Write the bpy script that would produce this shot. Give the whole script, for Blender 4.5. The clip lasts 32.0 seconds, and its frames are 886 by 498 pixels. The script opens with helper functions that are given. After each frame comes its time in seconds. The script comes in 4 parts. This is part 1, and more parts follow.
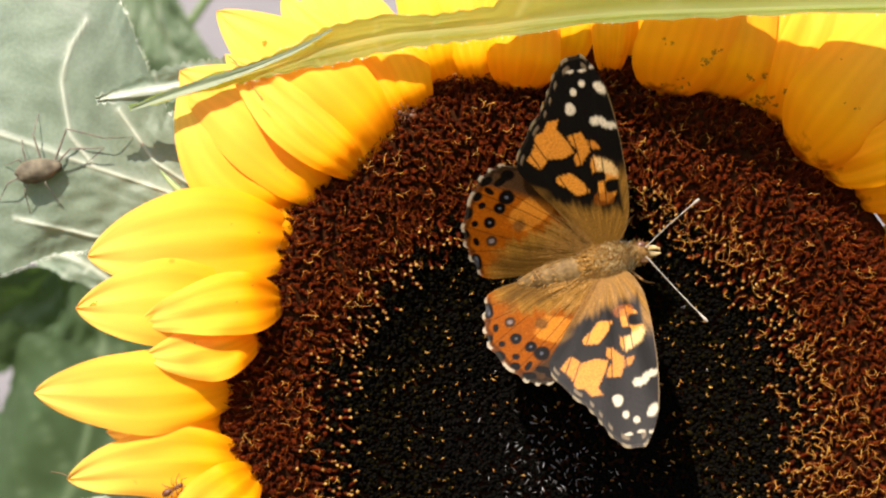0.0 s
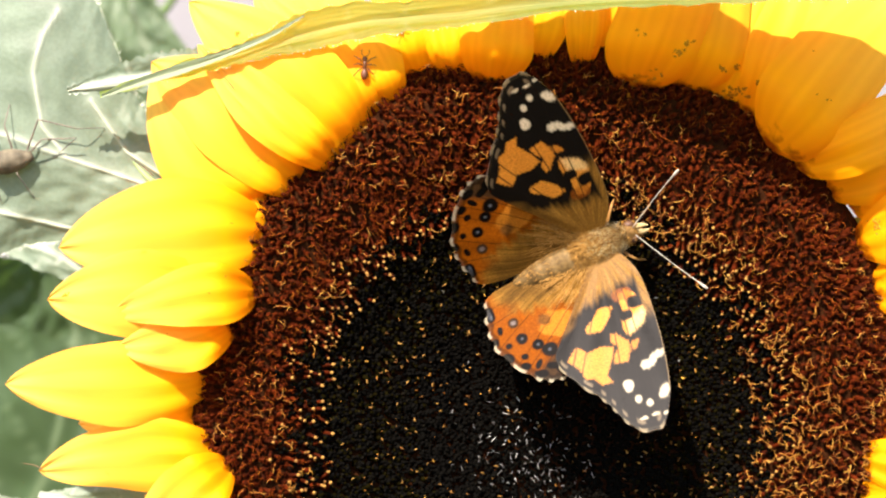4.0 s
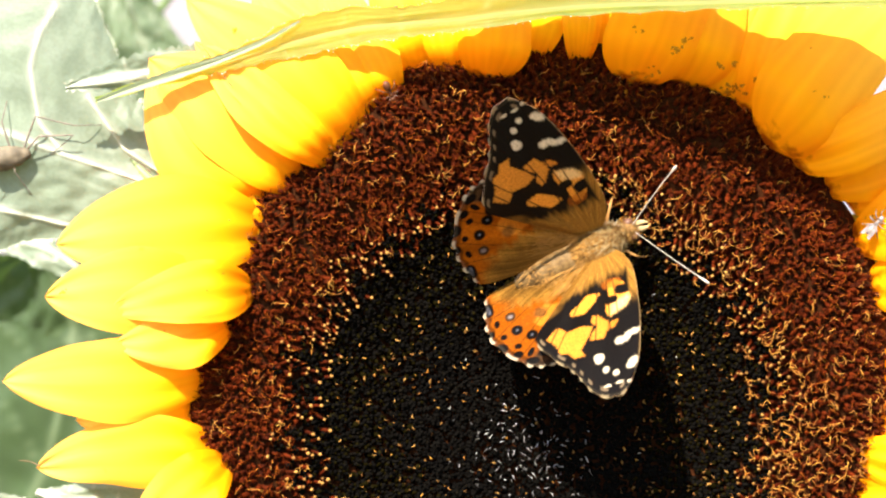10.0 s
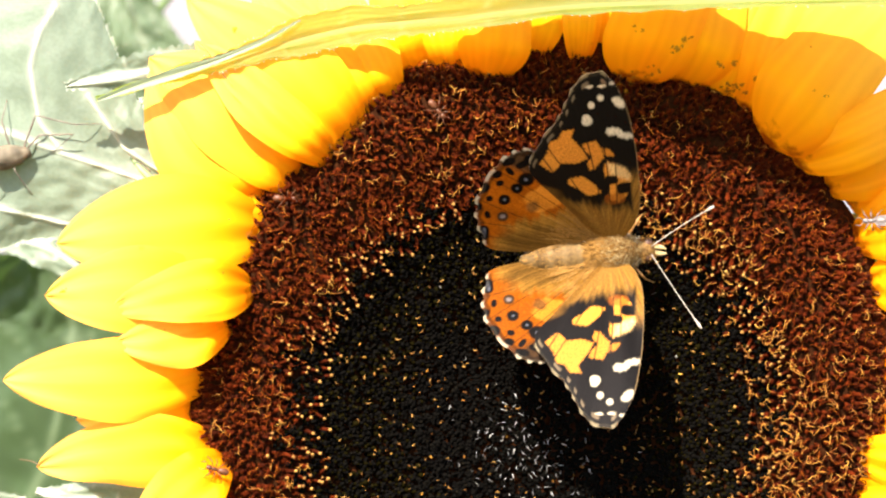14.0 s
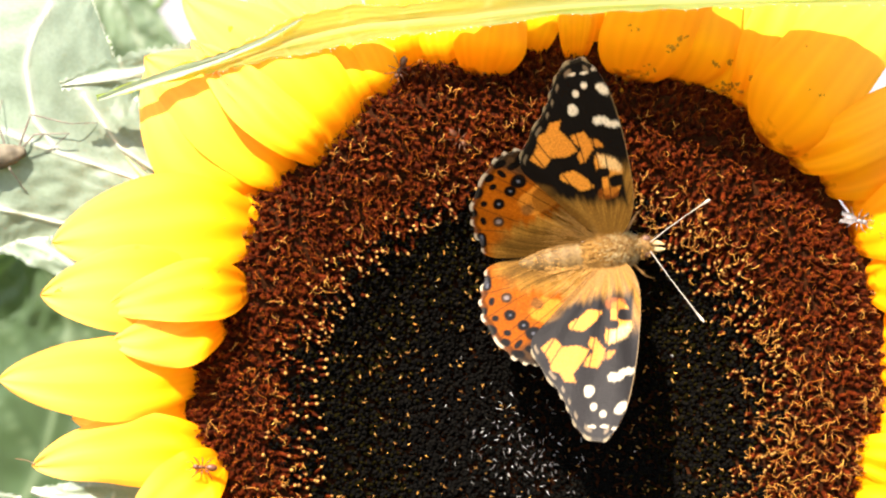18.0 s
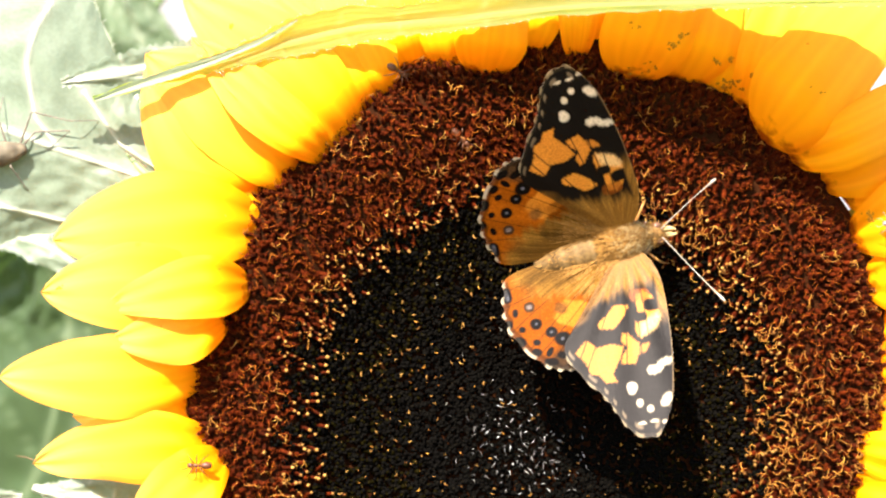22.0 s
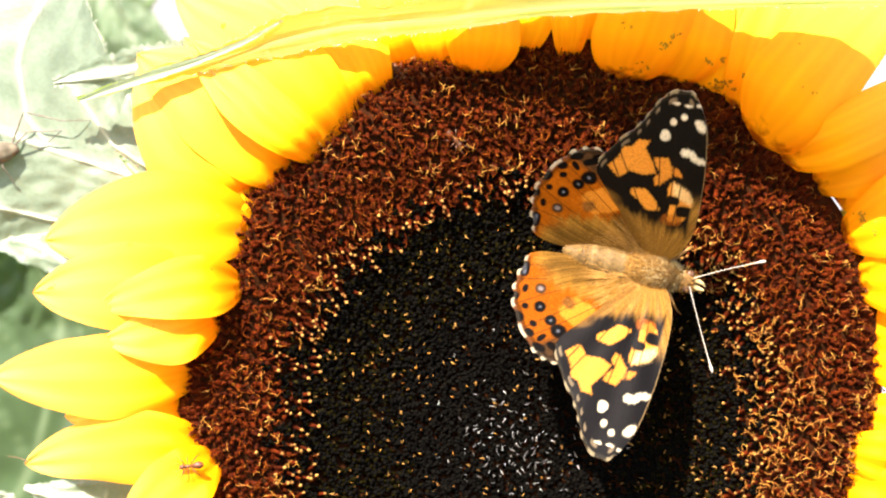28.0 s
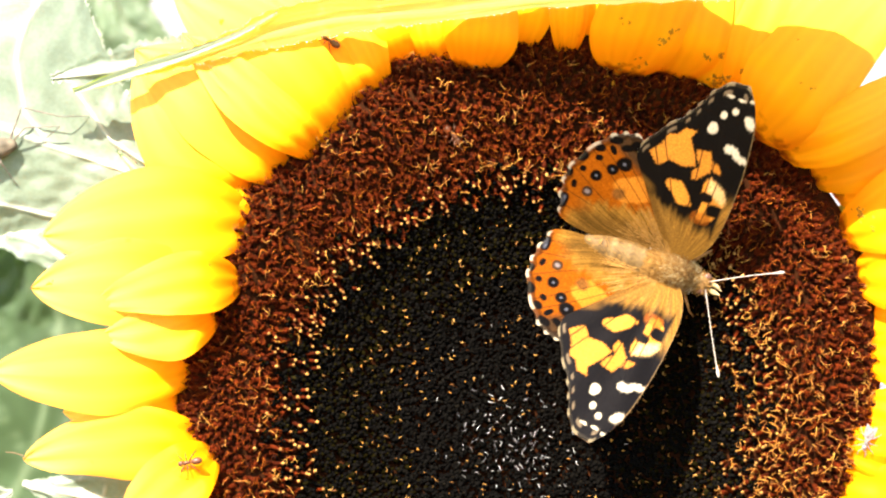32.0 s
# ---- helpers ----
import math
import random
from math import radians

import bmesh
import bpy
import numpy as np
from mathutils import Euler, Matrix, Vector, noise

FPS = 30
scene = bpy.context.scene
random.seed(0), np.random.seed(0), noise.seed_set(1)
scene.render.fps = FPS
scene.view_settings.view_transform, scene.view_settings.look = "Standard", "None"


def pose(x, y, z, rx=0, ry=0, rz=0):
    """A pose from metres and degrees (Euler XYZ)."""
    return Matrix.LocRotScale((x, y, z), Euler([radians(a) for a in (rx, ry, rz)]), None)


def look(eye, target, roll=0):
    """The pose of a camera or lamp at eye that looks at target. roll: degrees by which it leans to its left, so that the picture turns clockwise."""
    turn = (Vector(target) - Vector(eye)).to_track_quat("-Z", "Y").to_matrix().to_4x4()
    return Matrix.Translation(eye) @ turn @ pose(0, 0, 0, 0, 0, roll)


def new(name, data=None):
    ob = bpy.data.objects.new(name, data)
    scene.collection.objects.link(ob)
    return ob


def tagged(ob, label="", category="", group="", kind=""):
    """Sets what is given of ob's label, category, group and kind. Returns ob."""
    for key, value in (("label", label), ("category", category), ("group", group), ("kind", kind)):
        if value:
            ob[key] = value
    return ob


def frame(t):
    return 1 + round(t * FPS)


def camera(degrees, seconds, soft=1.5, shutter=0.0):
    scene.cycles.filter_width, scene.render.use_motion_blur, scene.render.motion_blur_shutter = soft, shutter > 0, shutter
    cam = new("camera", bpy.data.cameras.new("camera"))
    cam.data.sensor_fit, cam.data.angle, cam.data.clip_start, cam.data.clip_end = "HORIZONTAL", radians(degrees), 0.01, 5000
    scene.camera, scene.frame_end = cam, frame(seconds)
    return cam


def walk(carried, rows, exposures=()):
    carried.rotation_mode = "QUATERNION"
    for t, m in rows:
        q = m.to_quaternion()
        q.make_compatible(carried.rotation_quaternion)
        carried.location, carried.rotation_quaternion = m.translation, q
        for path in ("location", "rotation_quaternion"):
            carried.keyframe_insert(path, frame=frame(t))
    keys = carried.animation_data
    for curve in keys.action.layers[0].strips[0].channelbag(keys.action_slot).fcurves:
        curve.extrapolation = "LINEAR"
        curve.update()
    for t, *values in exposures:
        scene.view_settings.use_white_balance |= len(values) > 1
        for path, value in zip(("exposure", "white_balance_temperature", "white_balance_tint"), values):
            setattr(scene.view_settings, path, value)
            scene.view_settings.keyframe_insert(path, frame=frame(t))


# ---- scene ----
# A painted-lady butterfly feeding on a sunflower head. Lengths in millimetres through MM.
MM = 0.001
cam = camera(28, 32.0, soft=2.2)
cam.data.dof.use_dof = True
cam.data.dof.focus_distance = 0.251
cam.data.dof.aperture_fstop = 28.0
# seconds, degrees of turn to the left, degrees of tilt up
PAN = [
    (0, 1.033, 0.446), (0.5, 0.809, 0.363), (1, 0.614, 0.251), (1.5, 0.446, 0.224), (2, 0.476, 0.195), (2.5, 0.363, 0.197),
    (3, 0.335, 0.222), (3.5, 0.251, 0.195), (5.5, 0.056, 0.084), (6, 0.113, 0.084), (6.5, 0.084, 0.056), (7, 0.084, 0.056),
    (7.5, 0.113, 0.056), (8, 0.029, 0.027), (8.5, 0.029, 0.056), (9, 0.056, 0.082), (9.5, 0.056, 0.084), (10, 0.084, 0.056),
    (10.5, 0.056, 0.084), (11, 0.029, 0.084), (11.5, 0.056, 0.056), (12, 0.056, 0.056), (12.5, 0.111, 0.027), (13, 0, 0),
    (13.5, 0.029, 0), (14, 0.084, 0.027), (14.5, 0.056, 0.027), (16.5, 0.111, -0.082), (17, -0.056, -0.027), (17.5, 0.279, -0.084),
    (18, -0.056, 0), (18.5, 0.14, -0.084), (19, 0.056, -0.084), (19.5, -0.055, -0.056), (20, 0.251, -0.084), (20.5, -0.251, -0.027),
    (21, 0.113, -0.111), (21.5, 0.056, 0), (22, -0.027, -0.084), (22.5, 0, -0.111), (23, -0.222, -0.056), (23.5, 0.084, -0.084),
    (24, 0.084, -0.084), (24.5, 0.14, -0.055), (25, 0.056, -0.056), (25.5, -0.195, -0.055), (27.5, -0.419, -0.084), (28, -0.279, -0.084),
    (28.5, -0.363, -0.027), (29, -0.446, -0.111), (29.5, -0.279, -0.084), (30, -0.446, -0.111), (30.5, -0.39, -0.14), (31, -0.474, -0.084),
    (31.5, -0.53, -0.113), (32, -0.335, -0.222),
]
walk(cam, [(t, pose(0, -0.26, 1.5, 90 + tilt, 0, turn)) for t, turn, tilt in PAN],
     exposures=[(0, 1.22, 6500, 17), (1, 1.44, 6500, 17), (3, 1.65, 6500, 17), (6, 1.89, 6500, 17), (13, 2.07, 6500, 17), (20, 2.17, 6500, 17), (26, 2.31, 6500, 17), (32, 2.44, 6500, 17)])

# ---- light ----
TO_SUN = Vector((-0.45, -1.0, 1.12)).normalized()
world = bpy.data.worlds.new("sky")
scene.world = world
world.use_nodes = True
sky = world.node_tree.nodes.new("ShaderNodeTexSky")
sky.sky_type, sky.sun_disc = "NISHITA", False
sky.sun_elevation = math.asin(TO_SUN.z)
sky.sun_rotation = math.atan2(TO_SUN.x, TO_SUN.y)
world.node_tree.links.new(sky.outputs[0], world.node_tree.nodes["Background"].inputs[0])
world.node_tree.nodes["Background"].inputs[1].default_value = 0.11
sun = new("sun", bpy.data.lights.new("sun", "SUN"))
sun.data.energy, sun.data.angle, sun.data.color = 5.0, radians(0.5), (1.0, 0.90, 0.76)
sun.matrix_world = look(TO_SUN * 3 + Vector((0, 0, 1.5)), (0, 0, 1.5))

# ---- materials ----
def material(name, rough=0.6, spec=0.4):
    m = bpy.data.materials.new(name)
    m.use_nodes = True
    nt = m.node_tree
    b = nt.nodes["Principled BSDF"]
    b.inputs["Roughness"].default_value = rough
    b.inputs["Specular IOR Level"].default_value = spec
    return m, nt, b


def node(nt, kind, **sets):
    n = nt.nodes.new("ShaderNode" + kind)
    for key, value in sets.items():
        n.inputs[key.replace("_", " ")].default_value = value
    return n


def ramp(nt, fac, stops):
    r = nt.nodes.new("ShaderNodeValToRGB")
    while len(r.color_ramp.elements) < len(stops):
        r.color_ramp.elements.new(0.5)
    for e, (p, c) in zip(r.color_ramp.elements, stops):
        e.position, e.color = p, (*c, 1)
    nt.links.new(fac, r.inputs[0])
    return r.outputs[0]


def noise_of(nt, scale, detail=3, coords="Object", stretch=None):
    tc = nt.nodes.new("ShaderNodeTexCoord")
    n = node(nt, "TexNoise", Scale=scale, Detail=detail)
    src = tc.outputs[coords]
    if stretch:
        mp = node(nt, "Mapping", Scale=stretch)
        nt.links.new(src, mp.inputs[0])
        src = mp.outputs[0]
    nt.links.new(src, n.inputs["Vector"])
    return n.outputs["Fac"]


def mix(nt, fac, a, b, how="MIX"):
    m = nt.nodes.new("ShaderNodeMix")
    m.data_type, m.blend_type = "RGBA", how
    for sock, v in ((m.inputs[0], fac), (m.inputs[6], a), (m.inputs[7], b)):
        if hasattr(v, "links"):
            nt.links.new(v, sock)
        else:
            sock.default_value = (*v, 1) if isinstance(v, tuple) else v
    return m.outputs[2]


def bump(nt, b, height, strength=0.4, distance=0.0002):
    n = node(nt, "Bump", Strength=strength, Distance=distance)
    nt.links.new(height, n.inputs["Height"])
    nt.links.new(n.outputs[0], b.inputs["Normal"])


def attr(nt, name, out="Fac"):
    a = nt.nodes.new("ShaderNodeAttribute")
    a.attribute_name = name
    return a.outputs[out]


def thin(nt, b, color, amount):
    """Let light pass through a thin sheet."""
    tr = nt.nodes.new("ShaderNodeBsdfTranslucent")
    ms = node(nt, "MixShader", Fac=amount)
    if isinstance(color, tuple):
        tr.inputs[0].default_value = (*color, 1)
    else:
        nt.links.new(color, tr.inputs[0])
    out = nt.nodes["Material Output"]
    nt.links.new(b.outputs[0], ms.inputs[1])
    nt.links.new(tr.outputs[0], ms.inputs[2])
    nt.links.new(ms.outputs[0], out.inputs[0])


def random_of(nt):
    g = nt.nodes.new("ShaderNodeNewGeometry")
    o = nt.nodes.new("ShaderNodeObjectInfo")
    a = nt.nodes.new("ShaderNodeMath")
    a.operation = "ADD"
    f = nt.nodes.new("ShaderNodeMath")
    f.operation = "FRACT"
    nt.links.new(g.outputs["Random Per Island"], a.inputs[0])
    nt.links.new(o.outputs["Random"], a.inputs[1])
    nt.links.new(a.outputs[0], f.inputs[0])
    return f.outputs[0]


def plain(name, color, rough=0.6, spec=0.4, vary=0.25, scale=900, bumps=0.2):
    m, nt, b = material(name, rough, spec)
    n = noise_of(nt, scale)
    dark = tuple(c * (1 - vary) for c in color)
    light = tuple(min(1, c * (1 + vary)) for c in color)
    nt.links.new(ramp(nt, n, [(0.3, dark), (0.7, light)]), b.inputs["Base Color"])
    if bumps:
        bump(nt, b, n, bumps, 0.0001)
    return m


def petal_material():
    m, nt, b = material("petal_yellow", 0.55, 0.08)
    along = attr(nt, "along")
    streak = attr(nt, "streak")
    # deeper orange root; shade there and sunlight on the tip are painted in
    base = ramp(nt, along, [(0.0, (0.90, 0.33, 0.0)), (0.2, (0.95, 0.405, 0.001)), (0.6, (0.97, 0.49, 0.05)), (0.95, (0.97, 0.56, 0.10))])
    fine = ramp(nt, streak, [(0.0, (0.90, 0.87, 0.85)), (1.0, (1, 1, 1))])
    col = mix(nt, 1.0, base, fine, "MULTIPLY")
    spots = ramp(nt, noise_of(nt, 210, 2), [(0.74, (1, 1, 1)), (0.82, (0.55, 0.38, 0.2))])
    col = mix(nt, 1.0, col, spots, "MULTIPLY")
    # browner at the very root, with a ragged edge
    root_noise = node(nt, "Math")
    root_noise.operation = "MULTIPLY_ADD"
    root_noise.inputs[1].default_value = 0.16
    nt.links.new(noise_of(nt, 420, 3), root_noise.inputs[0])
    nt.links.new(along, root_noise.inputs[2])
    root_brown = ramp(nt, root_noise.outputs[0], [(0.085, (0.30, 0.17, 0.10)), (0.125, (1, 1, 1))])
    col = mix(nt, 1.0, col, root_brown, "MULTIPLY")
    nt.links.new(col, b.inputs["Base Color"])
    bump(nt, b, streak, 0.15, 0.0001)
    thin(nt, b, col, 0.45)
    return m


def leaf_material(name, blade, vein, through_light, amount=0.3, rough=0.55, spec=0.4):
    m, nt, b = material(name, rough, spec)
    n = noise_of(nt, 160, 4)
    fine = noise_of(nt, 1500, 3)
    dark = tuple(c * 0.75 for c in blade)
    light = tuple(c * 1.25 for c in blade)
    col = ramp(nt, n, [(0.3, dark), (0.7, light)])
    col = mix(nt, 0.35, col, ramp(nt, fine, [(0.35, dark), (0.65, light)]))
    col = mix(nt, attr(nt, "vein"), col, vein)
    nt.links.new(col, b.inputs["Base Color"])
    bump(nt, b, fine, 0.35, 0.0002)
    thin(nt, b, through_light, amount)
    return m


def wing_material(name="wing_scales", through_part=0.42, through_light=None, shine=0.13, sheen=0.17):
    m, nt, b = material(name, 0.44, 0.1)
    col = attr(nt, "pattern", "Color")
    fine = noise_of(nt, 4200, 3)
    shade = ramp(nt, fine, [(0.3, (0.55, 0.55, 0.55)), (0.7, (1, 1, 1))])
    col = mix(nt, 1.0, col, shade, "MULTIPLY")
    nt.links.new(col, b.inputs["Base Color"])
    gray = nt.nodes.new("ShaderNodeRGBToBW")
    nt.links.new(attr(nt, "pattern", "Color"), gray.inputs[0])
    gloss = node(nt, "MapRange")
    for key, value in (("From Min", 0.0), ("From Max", 0.06), ("To Min", shine), ("To Max", sheen)):
        gloss.inputs[key].default_value = value
    nt.links.new(gray.outputs[0], gloss.inputs[0])
    nt.links.new(gloss.outputs[0], b.inputs["Specular IOR Level"])
    bump(nt, b, fine, 0.6, 0.00008)
    thin(nt, b, through_light or col, through_part)
    return m


def floret_material(name, stops, rough, spec, scale=1200):
    m, nt, b = material(name, rough, spec)
    col = ramp(nt, random_of(nt), stops)
    n = noise_of(nt, scale)
    col = mix(nt, 1.0, col, ramp(nt, n, [(0.3, (0.55, 0.5, 0.5)), (0.7, (1, 1, 1))]), "MULTIPLY")
    nt.links.new(col, b.inputs["Base Color"])
    return m


M_PETAL = petal_material()
M_TUBE = floret_material("floret_tube", [(0, (0.026, 0.0052, 0.0015)), (1, (0.085, 0.0125, 0.0015))], 0.8, 0.03)
M_CURL = floret_material("stigma_curl", [(0, (0.042, 0.0062, 0.001)), (0.55, (0.11, 0.0175, 0.002)), (0.85, (0.20, 0.046, 0.004)), (1, (0.36, 0.115, 0.012))], 0.8, 0.03)
M_GOLD = floret_material("stigma_gold", [(0, (0.22, 0.075, 0.008)), (0.6, (0.42, 0.18, 0.018)), (1, (0.58, 0.31, 0.045))], 0.55, 0.25)
M_POLLEN = floret_material("pollen", [(0, (0.15, 0.062, 0.010)), (1, (0.38, 0.21, 0.045))], 0.8, 0.2)
M_BUD = floret_material("closed_bud", [(0, (0.0032, 0.0030, 0.0026)), (0.9, (0.0040, 0.0038, 0.0030)), (1, (0.007, 0.006, 0.004))], 0.9, 0.0)
M_OLIVE = floret_material("olive_bud", [(0, (0.0050, 0.0042, 0.0010)), (0.9, (0.0072, 0.0060, 0.0014)), (1, (0.015, 0.012, 0.003))], 0.9, 0.0)
# whitish colour paints the glints of sun and sky on the buds
M_GLINT = floret_material("painted_glint", [(0, (0.10, 0.10, 0.10)), (0.6, (0.30, 0.30, 0.28)), (1, (0.75, 0.75, 0.70))], 0.3, 0.5)
M_BED = plain("floret_bed", (0.022, 0.007, 0.002), 0.9, 0.03, 0.4, 1500)
M_GREEN = plain("green_stalk", (0.10, 0.16, 0.05), 0.6, 0.3, 0.3, 300)
M_BRACT = plain("green_bract", (0.20, 0.27, 0.10), 0.6, 0.3, 0.3, 300)
M_LEAF = leaf_material("leaf_pale", (0.13, 0.172, 0.120), (0.42, 0.46, 0.36), (0.2250, 0.3150, 0.1050), 0.22)
M_LEAF_OVER = leaf_material("leaf_over", (0.10, 0.145, 0.035), (0.18, 0.23, 0.09), (0.68, 0.86, 0.14), 0.46, 0.6, 0.12)
M_LEAF_FOLD = leaf_material("leaf_fold", (0.17, 0.215, 0.13), (0.22, 0.26, 0.17), (0.3, 0.4, 0.15), 0.3)
# dark blade colour carries the shade that the back leaves lie in
M_LEAF_SHADED = leaf_material("leaf_shaded", (0.036, 0.064, 0.024), (0.1050, 0.1500, 0.0750), (0.0750, 0.1500, 0.0225), 0.3)
M_LEAF_MID = leaf_material("leaf_mid", (0.0975, 0.1425, 0.0750), (0.2250, 0.2700, 0.1800), (0.1200, 0.1950, 0.0600), 0.3)
M_WING = wing_material()
M_WING_HIND = wing_material("hindwing_scales", shine=0.04, sheen=0.02)
M_WING_UNDER = wing_material("wing_underside", 0.75, (1.0, 0.82, 0.55))
M_FUR = plain("golden_fur", (0.23, 0.118, 0.025), 0.8, 0.15, 0.35, 2500)
M_FUR_PALE = plain("pale_fur", (0.34, 0.255, 0.115), 0.8, 0.2, 0.35, 2500)
M_BREAST = plain("whitish_fur", (0.66, 0.60, 0.50), 0.8, 0.2, 0.2, 2500)
M_BODY = plain("butterfly_skin", (0.13, 0.070, 0.018), 0.75, 0.2, 0.4, 1800, 0.5)


def abdomen_material():
    m, nt, b = material("banded_abdomen", 0.7, 0.2)
    band = noise_of(nt, 520, 1, stretch=(1.0, 0.04, 0.04))
    col = ramp(nt, band, [(0.36, (0.095, 0.054, 0.014)), (0.5, (0.13, 0.078, 0.023)), (0.66, (0.175, 0.110, 0.038))])
    fine = noise_of(nt, 2200, 3)
    col = mix(nt, 1.0, col, ramp(nt, fine, [(0.3, (0.6, 0.6, 0.6)), (0.7, (1, 1, 1))]), "MULTIPLY")
    nt.links.new(col, b.inputs["Base Color"])
    bump(nt, b, fine, 0.5, 0.0001)
    return m


M_ABDOMEN = abdomen_material()
M_EYE = plain("butterfly_eye", (0.10, 0.05, 0.03), 0.25, 0.5, 0.2, 2500, 0)
M_ANTENNA = plain("antenna_white", (0.3360, 0.2960, 0.2400), 0.5, 0.4, 0.25, 3000)
M_LEG = plain("leg_straw", (0.34, 0.17, 0.045), 0.5, 0.4, 0.3, 2000)
M_ANT = plain("ant_shell", (0.085, 0.030, 0.011), 0.4, 0.3, 0.3, 2000)
M_SPIDER = plain("harvestman_shell", (0.10, 0.085, 0.055), 0.7, 0.2, 0.45, 600, 0.5)
M_SPIDER_LEG = plain("harvestman_leg", (0.15, 0.125, 0.095), 0.6, 0.3, 0.4, 900)
M_SOIL = plain("garden_soil", (0.10, 0.085, 0.05), 0.95, 0.1, 0.5, 30, 0.6)
M_WALL = plain("pale_render", (0.1950, 0.1913, 0.1988), 0.9, 0.1, 0.1, 20, 0.2)
M_SPECK = plain("dark_speck", (0.36, 0.15, 0.008), 0.9, 0.1, 0.5, 3000, 0)
M_INSECT = plain("silver_insect", (0.16, 0.14, 0.13), 0.3, 0.5, 0.4, 2000)
M_HAIR = plain("plant_hair", (0.62, 0.66, 0.55), 0.6, 0.3, 0.1, 500, 0)
M_DRY = plain("withered_brown", (0.13, 0.08, 0.04), 0.8, 0.2, 0.4, 1500, 0)

# ---- building blocks ----
def mesh_of(name, verts, faces, mats, index=None, smooth=True):
    me = bpy.data.meshes.new(name)
    me.from_pydata([tuple(v) for v in verts], [], [tuple(f) for f in faces])
    for m in (mats if isinstance(mats, (list, tuple)) else [mats]):
        me.materials.append(m)
    if index is not None:
        me.polygons.foreach_set("material_index", np.asarray(index, dtype=np.int32))
    me.polygons.foreach_set("use_smooth", np.full(len(faces), smooth))
    me.update()
    return me


def float_attr(me, name, values):
    a = me.attributes.new(name, "FLOAT", "POINT")
    a.data.foreach_set("value", np.asarray(values, dtype=np.float32))


def part(name, me, parent, label="", m=None):
    ob = new(name, me)
    ob.parent = parent
    if m is not None:
        ob.matrix_basis = m
    if label:
        tagged(ob, label)
    return ob


def thing(name, label, category, m=None, group="", kind=""):
    ob = new(name)
    ob.empty_display_size = 0.01
    if m is not None:
        ob.matrix_basis = m
    return tagged(ob, label, category, group, kind)


def grid_faces(nu, nv, wrap=False):
    out = []
    for i in range(nu - 1):
        for j in range(nv if wrap else nv - 1):
            k = (j + 1) % nv
            out.append((i * nv + j, i * nv + k, (i + 1) * nv + k, (i + 1) * nv + j))
    return out


def spline(pts, n):
    """n points on a smooth curve through pts (Catmull-Rom)."""
    p = np.asarray(pts, dtype=float)
    p = np.vstack([2 * p[0] - p[1], p, 2 * p[-1] - p[-2]])
    out = []
    for u in np.linspace(0, len(pts) - 1 - 1e-9, n):
        i = int(u)
        f = u - i
        a, b, c, d = p[i:i + 4]
        out.append(0.5 * (2 * b + (c - a) * f + (2 * a - 5 * b + 4 * c - d) * f * f + (3 * b - a - 3 * c + d) * f ** 3))
    return np.array(out)


def tube(pts, radii, n=40, sides=8):
    """Vertices and faces of a round rod along pts; radii along it."""
    c = spline(pts, n)
    r = np.interp(np.linspace(0, 1, n), np.linspace(0, 1, len(radii)), radii)
    verts = []
    up = np.array([0.3, 0.2, 0.93])
    for i in range(n):
        d = c[min(i + 1, n - 1)] - c[max(i - 1, 0)]
        d /= np.linalg.norm(d) + 1e-12
        s = np.cross(d, up)
        s /= np.linalg.norm(s) + 1e-12
        up = np.cross(s, d)
        for k in range(sides):
            a = 2 * math.pi * k / sides
            verts.append(c[i] + r[i] * (math.cos(a) * s + math.sin(a) * up))
    faces = grid_faces(n, sides, True)
    faces.append(tuple(range(sides - 1, -1, -1)))
    faces.append(tuple((n - 1) * sides + k for k in range(sides)))
    return verts, faces


def rod(name, pts, radii, mat, n=24, sides=7, stiff=False):
    if stiff:
        p = np.asarray(pts, dtype=float)
        u = np.linspace(0, len(p) - 1, n)
        pts = np.column_stack([np.interp(u, range(len(p)), p[:, k]) for k in range(3)])
    v, f = tube(np.asarray(pts, dtype=float) * MM, np.asarray(radii) * MM, n, sides)
    return mesh_of(name, v, f, mat)


def egg(name, centre, size, mat, taper=0.0, lumps=0.0, rings=20, sides=24, bands=0):
    """An egg along x: half sizes in mm, narrower towards -x by taper."""
    verts = []
    for i in range(rings + 1):
        a = math.pi * i / rings
        x = math.cos(a)
        r = math.sin(a) * (1 + taper * x)
        if bands:
            r *= 1 + 0.035 * math.cos(x * bands * math.pi)
        for k in range(sides):
            b = 2 * math.pi * k / sides
            p = Vector((x, r * math.cos(b), r * math.sin(b)))
            q = 1 + lumps * noise.noise(p * 2.5 + Vector(centre))
            verts.append([(centre[c] + p[c] * size[c] * q) * MM for c in range(3)])
    return mesh_of(name, verts, grid_faces(rings + 1, sides, True), mat)


def merged(chunks):
    """Joins (verts, faces) chunks."""
    v, f, n = [], [], 0
    for cv, cf in chunks:
        v.extend(cv)
        f.extend([tuple(i + n for i in q) for q in cf])
        n += len(cv)
    return v, f


def at(cx, cy, h):
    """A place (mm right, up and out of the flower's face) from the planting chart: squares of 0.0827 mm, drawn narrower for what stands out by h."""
    k = 0.08268 * (1 - h / 260)
    return np.array([(cx - 784) * k, (441 - cy) * k, h])


FACE = Matrix.Translation((0, 0, 1.5)) @ pose(0, 0, 0, 90)
HUB = np.array([13.7, -20.6, 0.0])
FLOWER = FACE @ Matrix.Translation(HUB * MM)


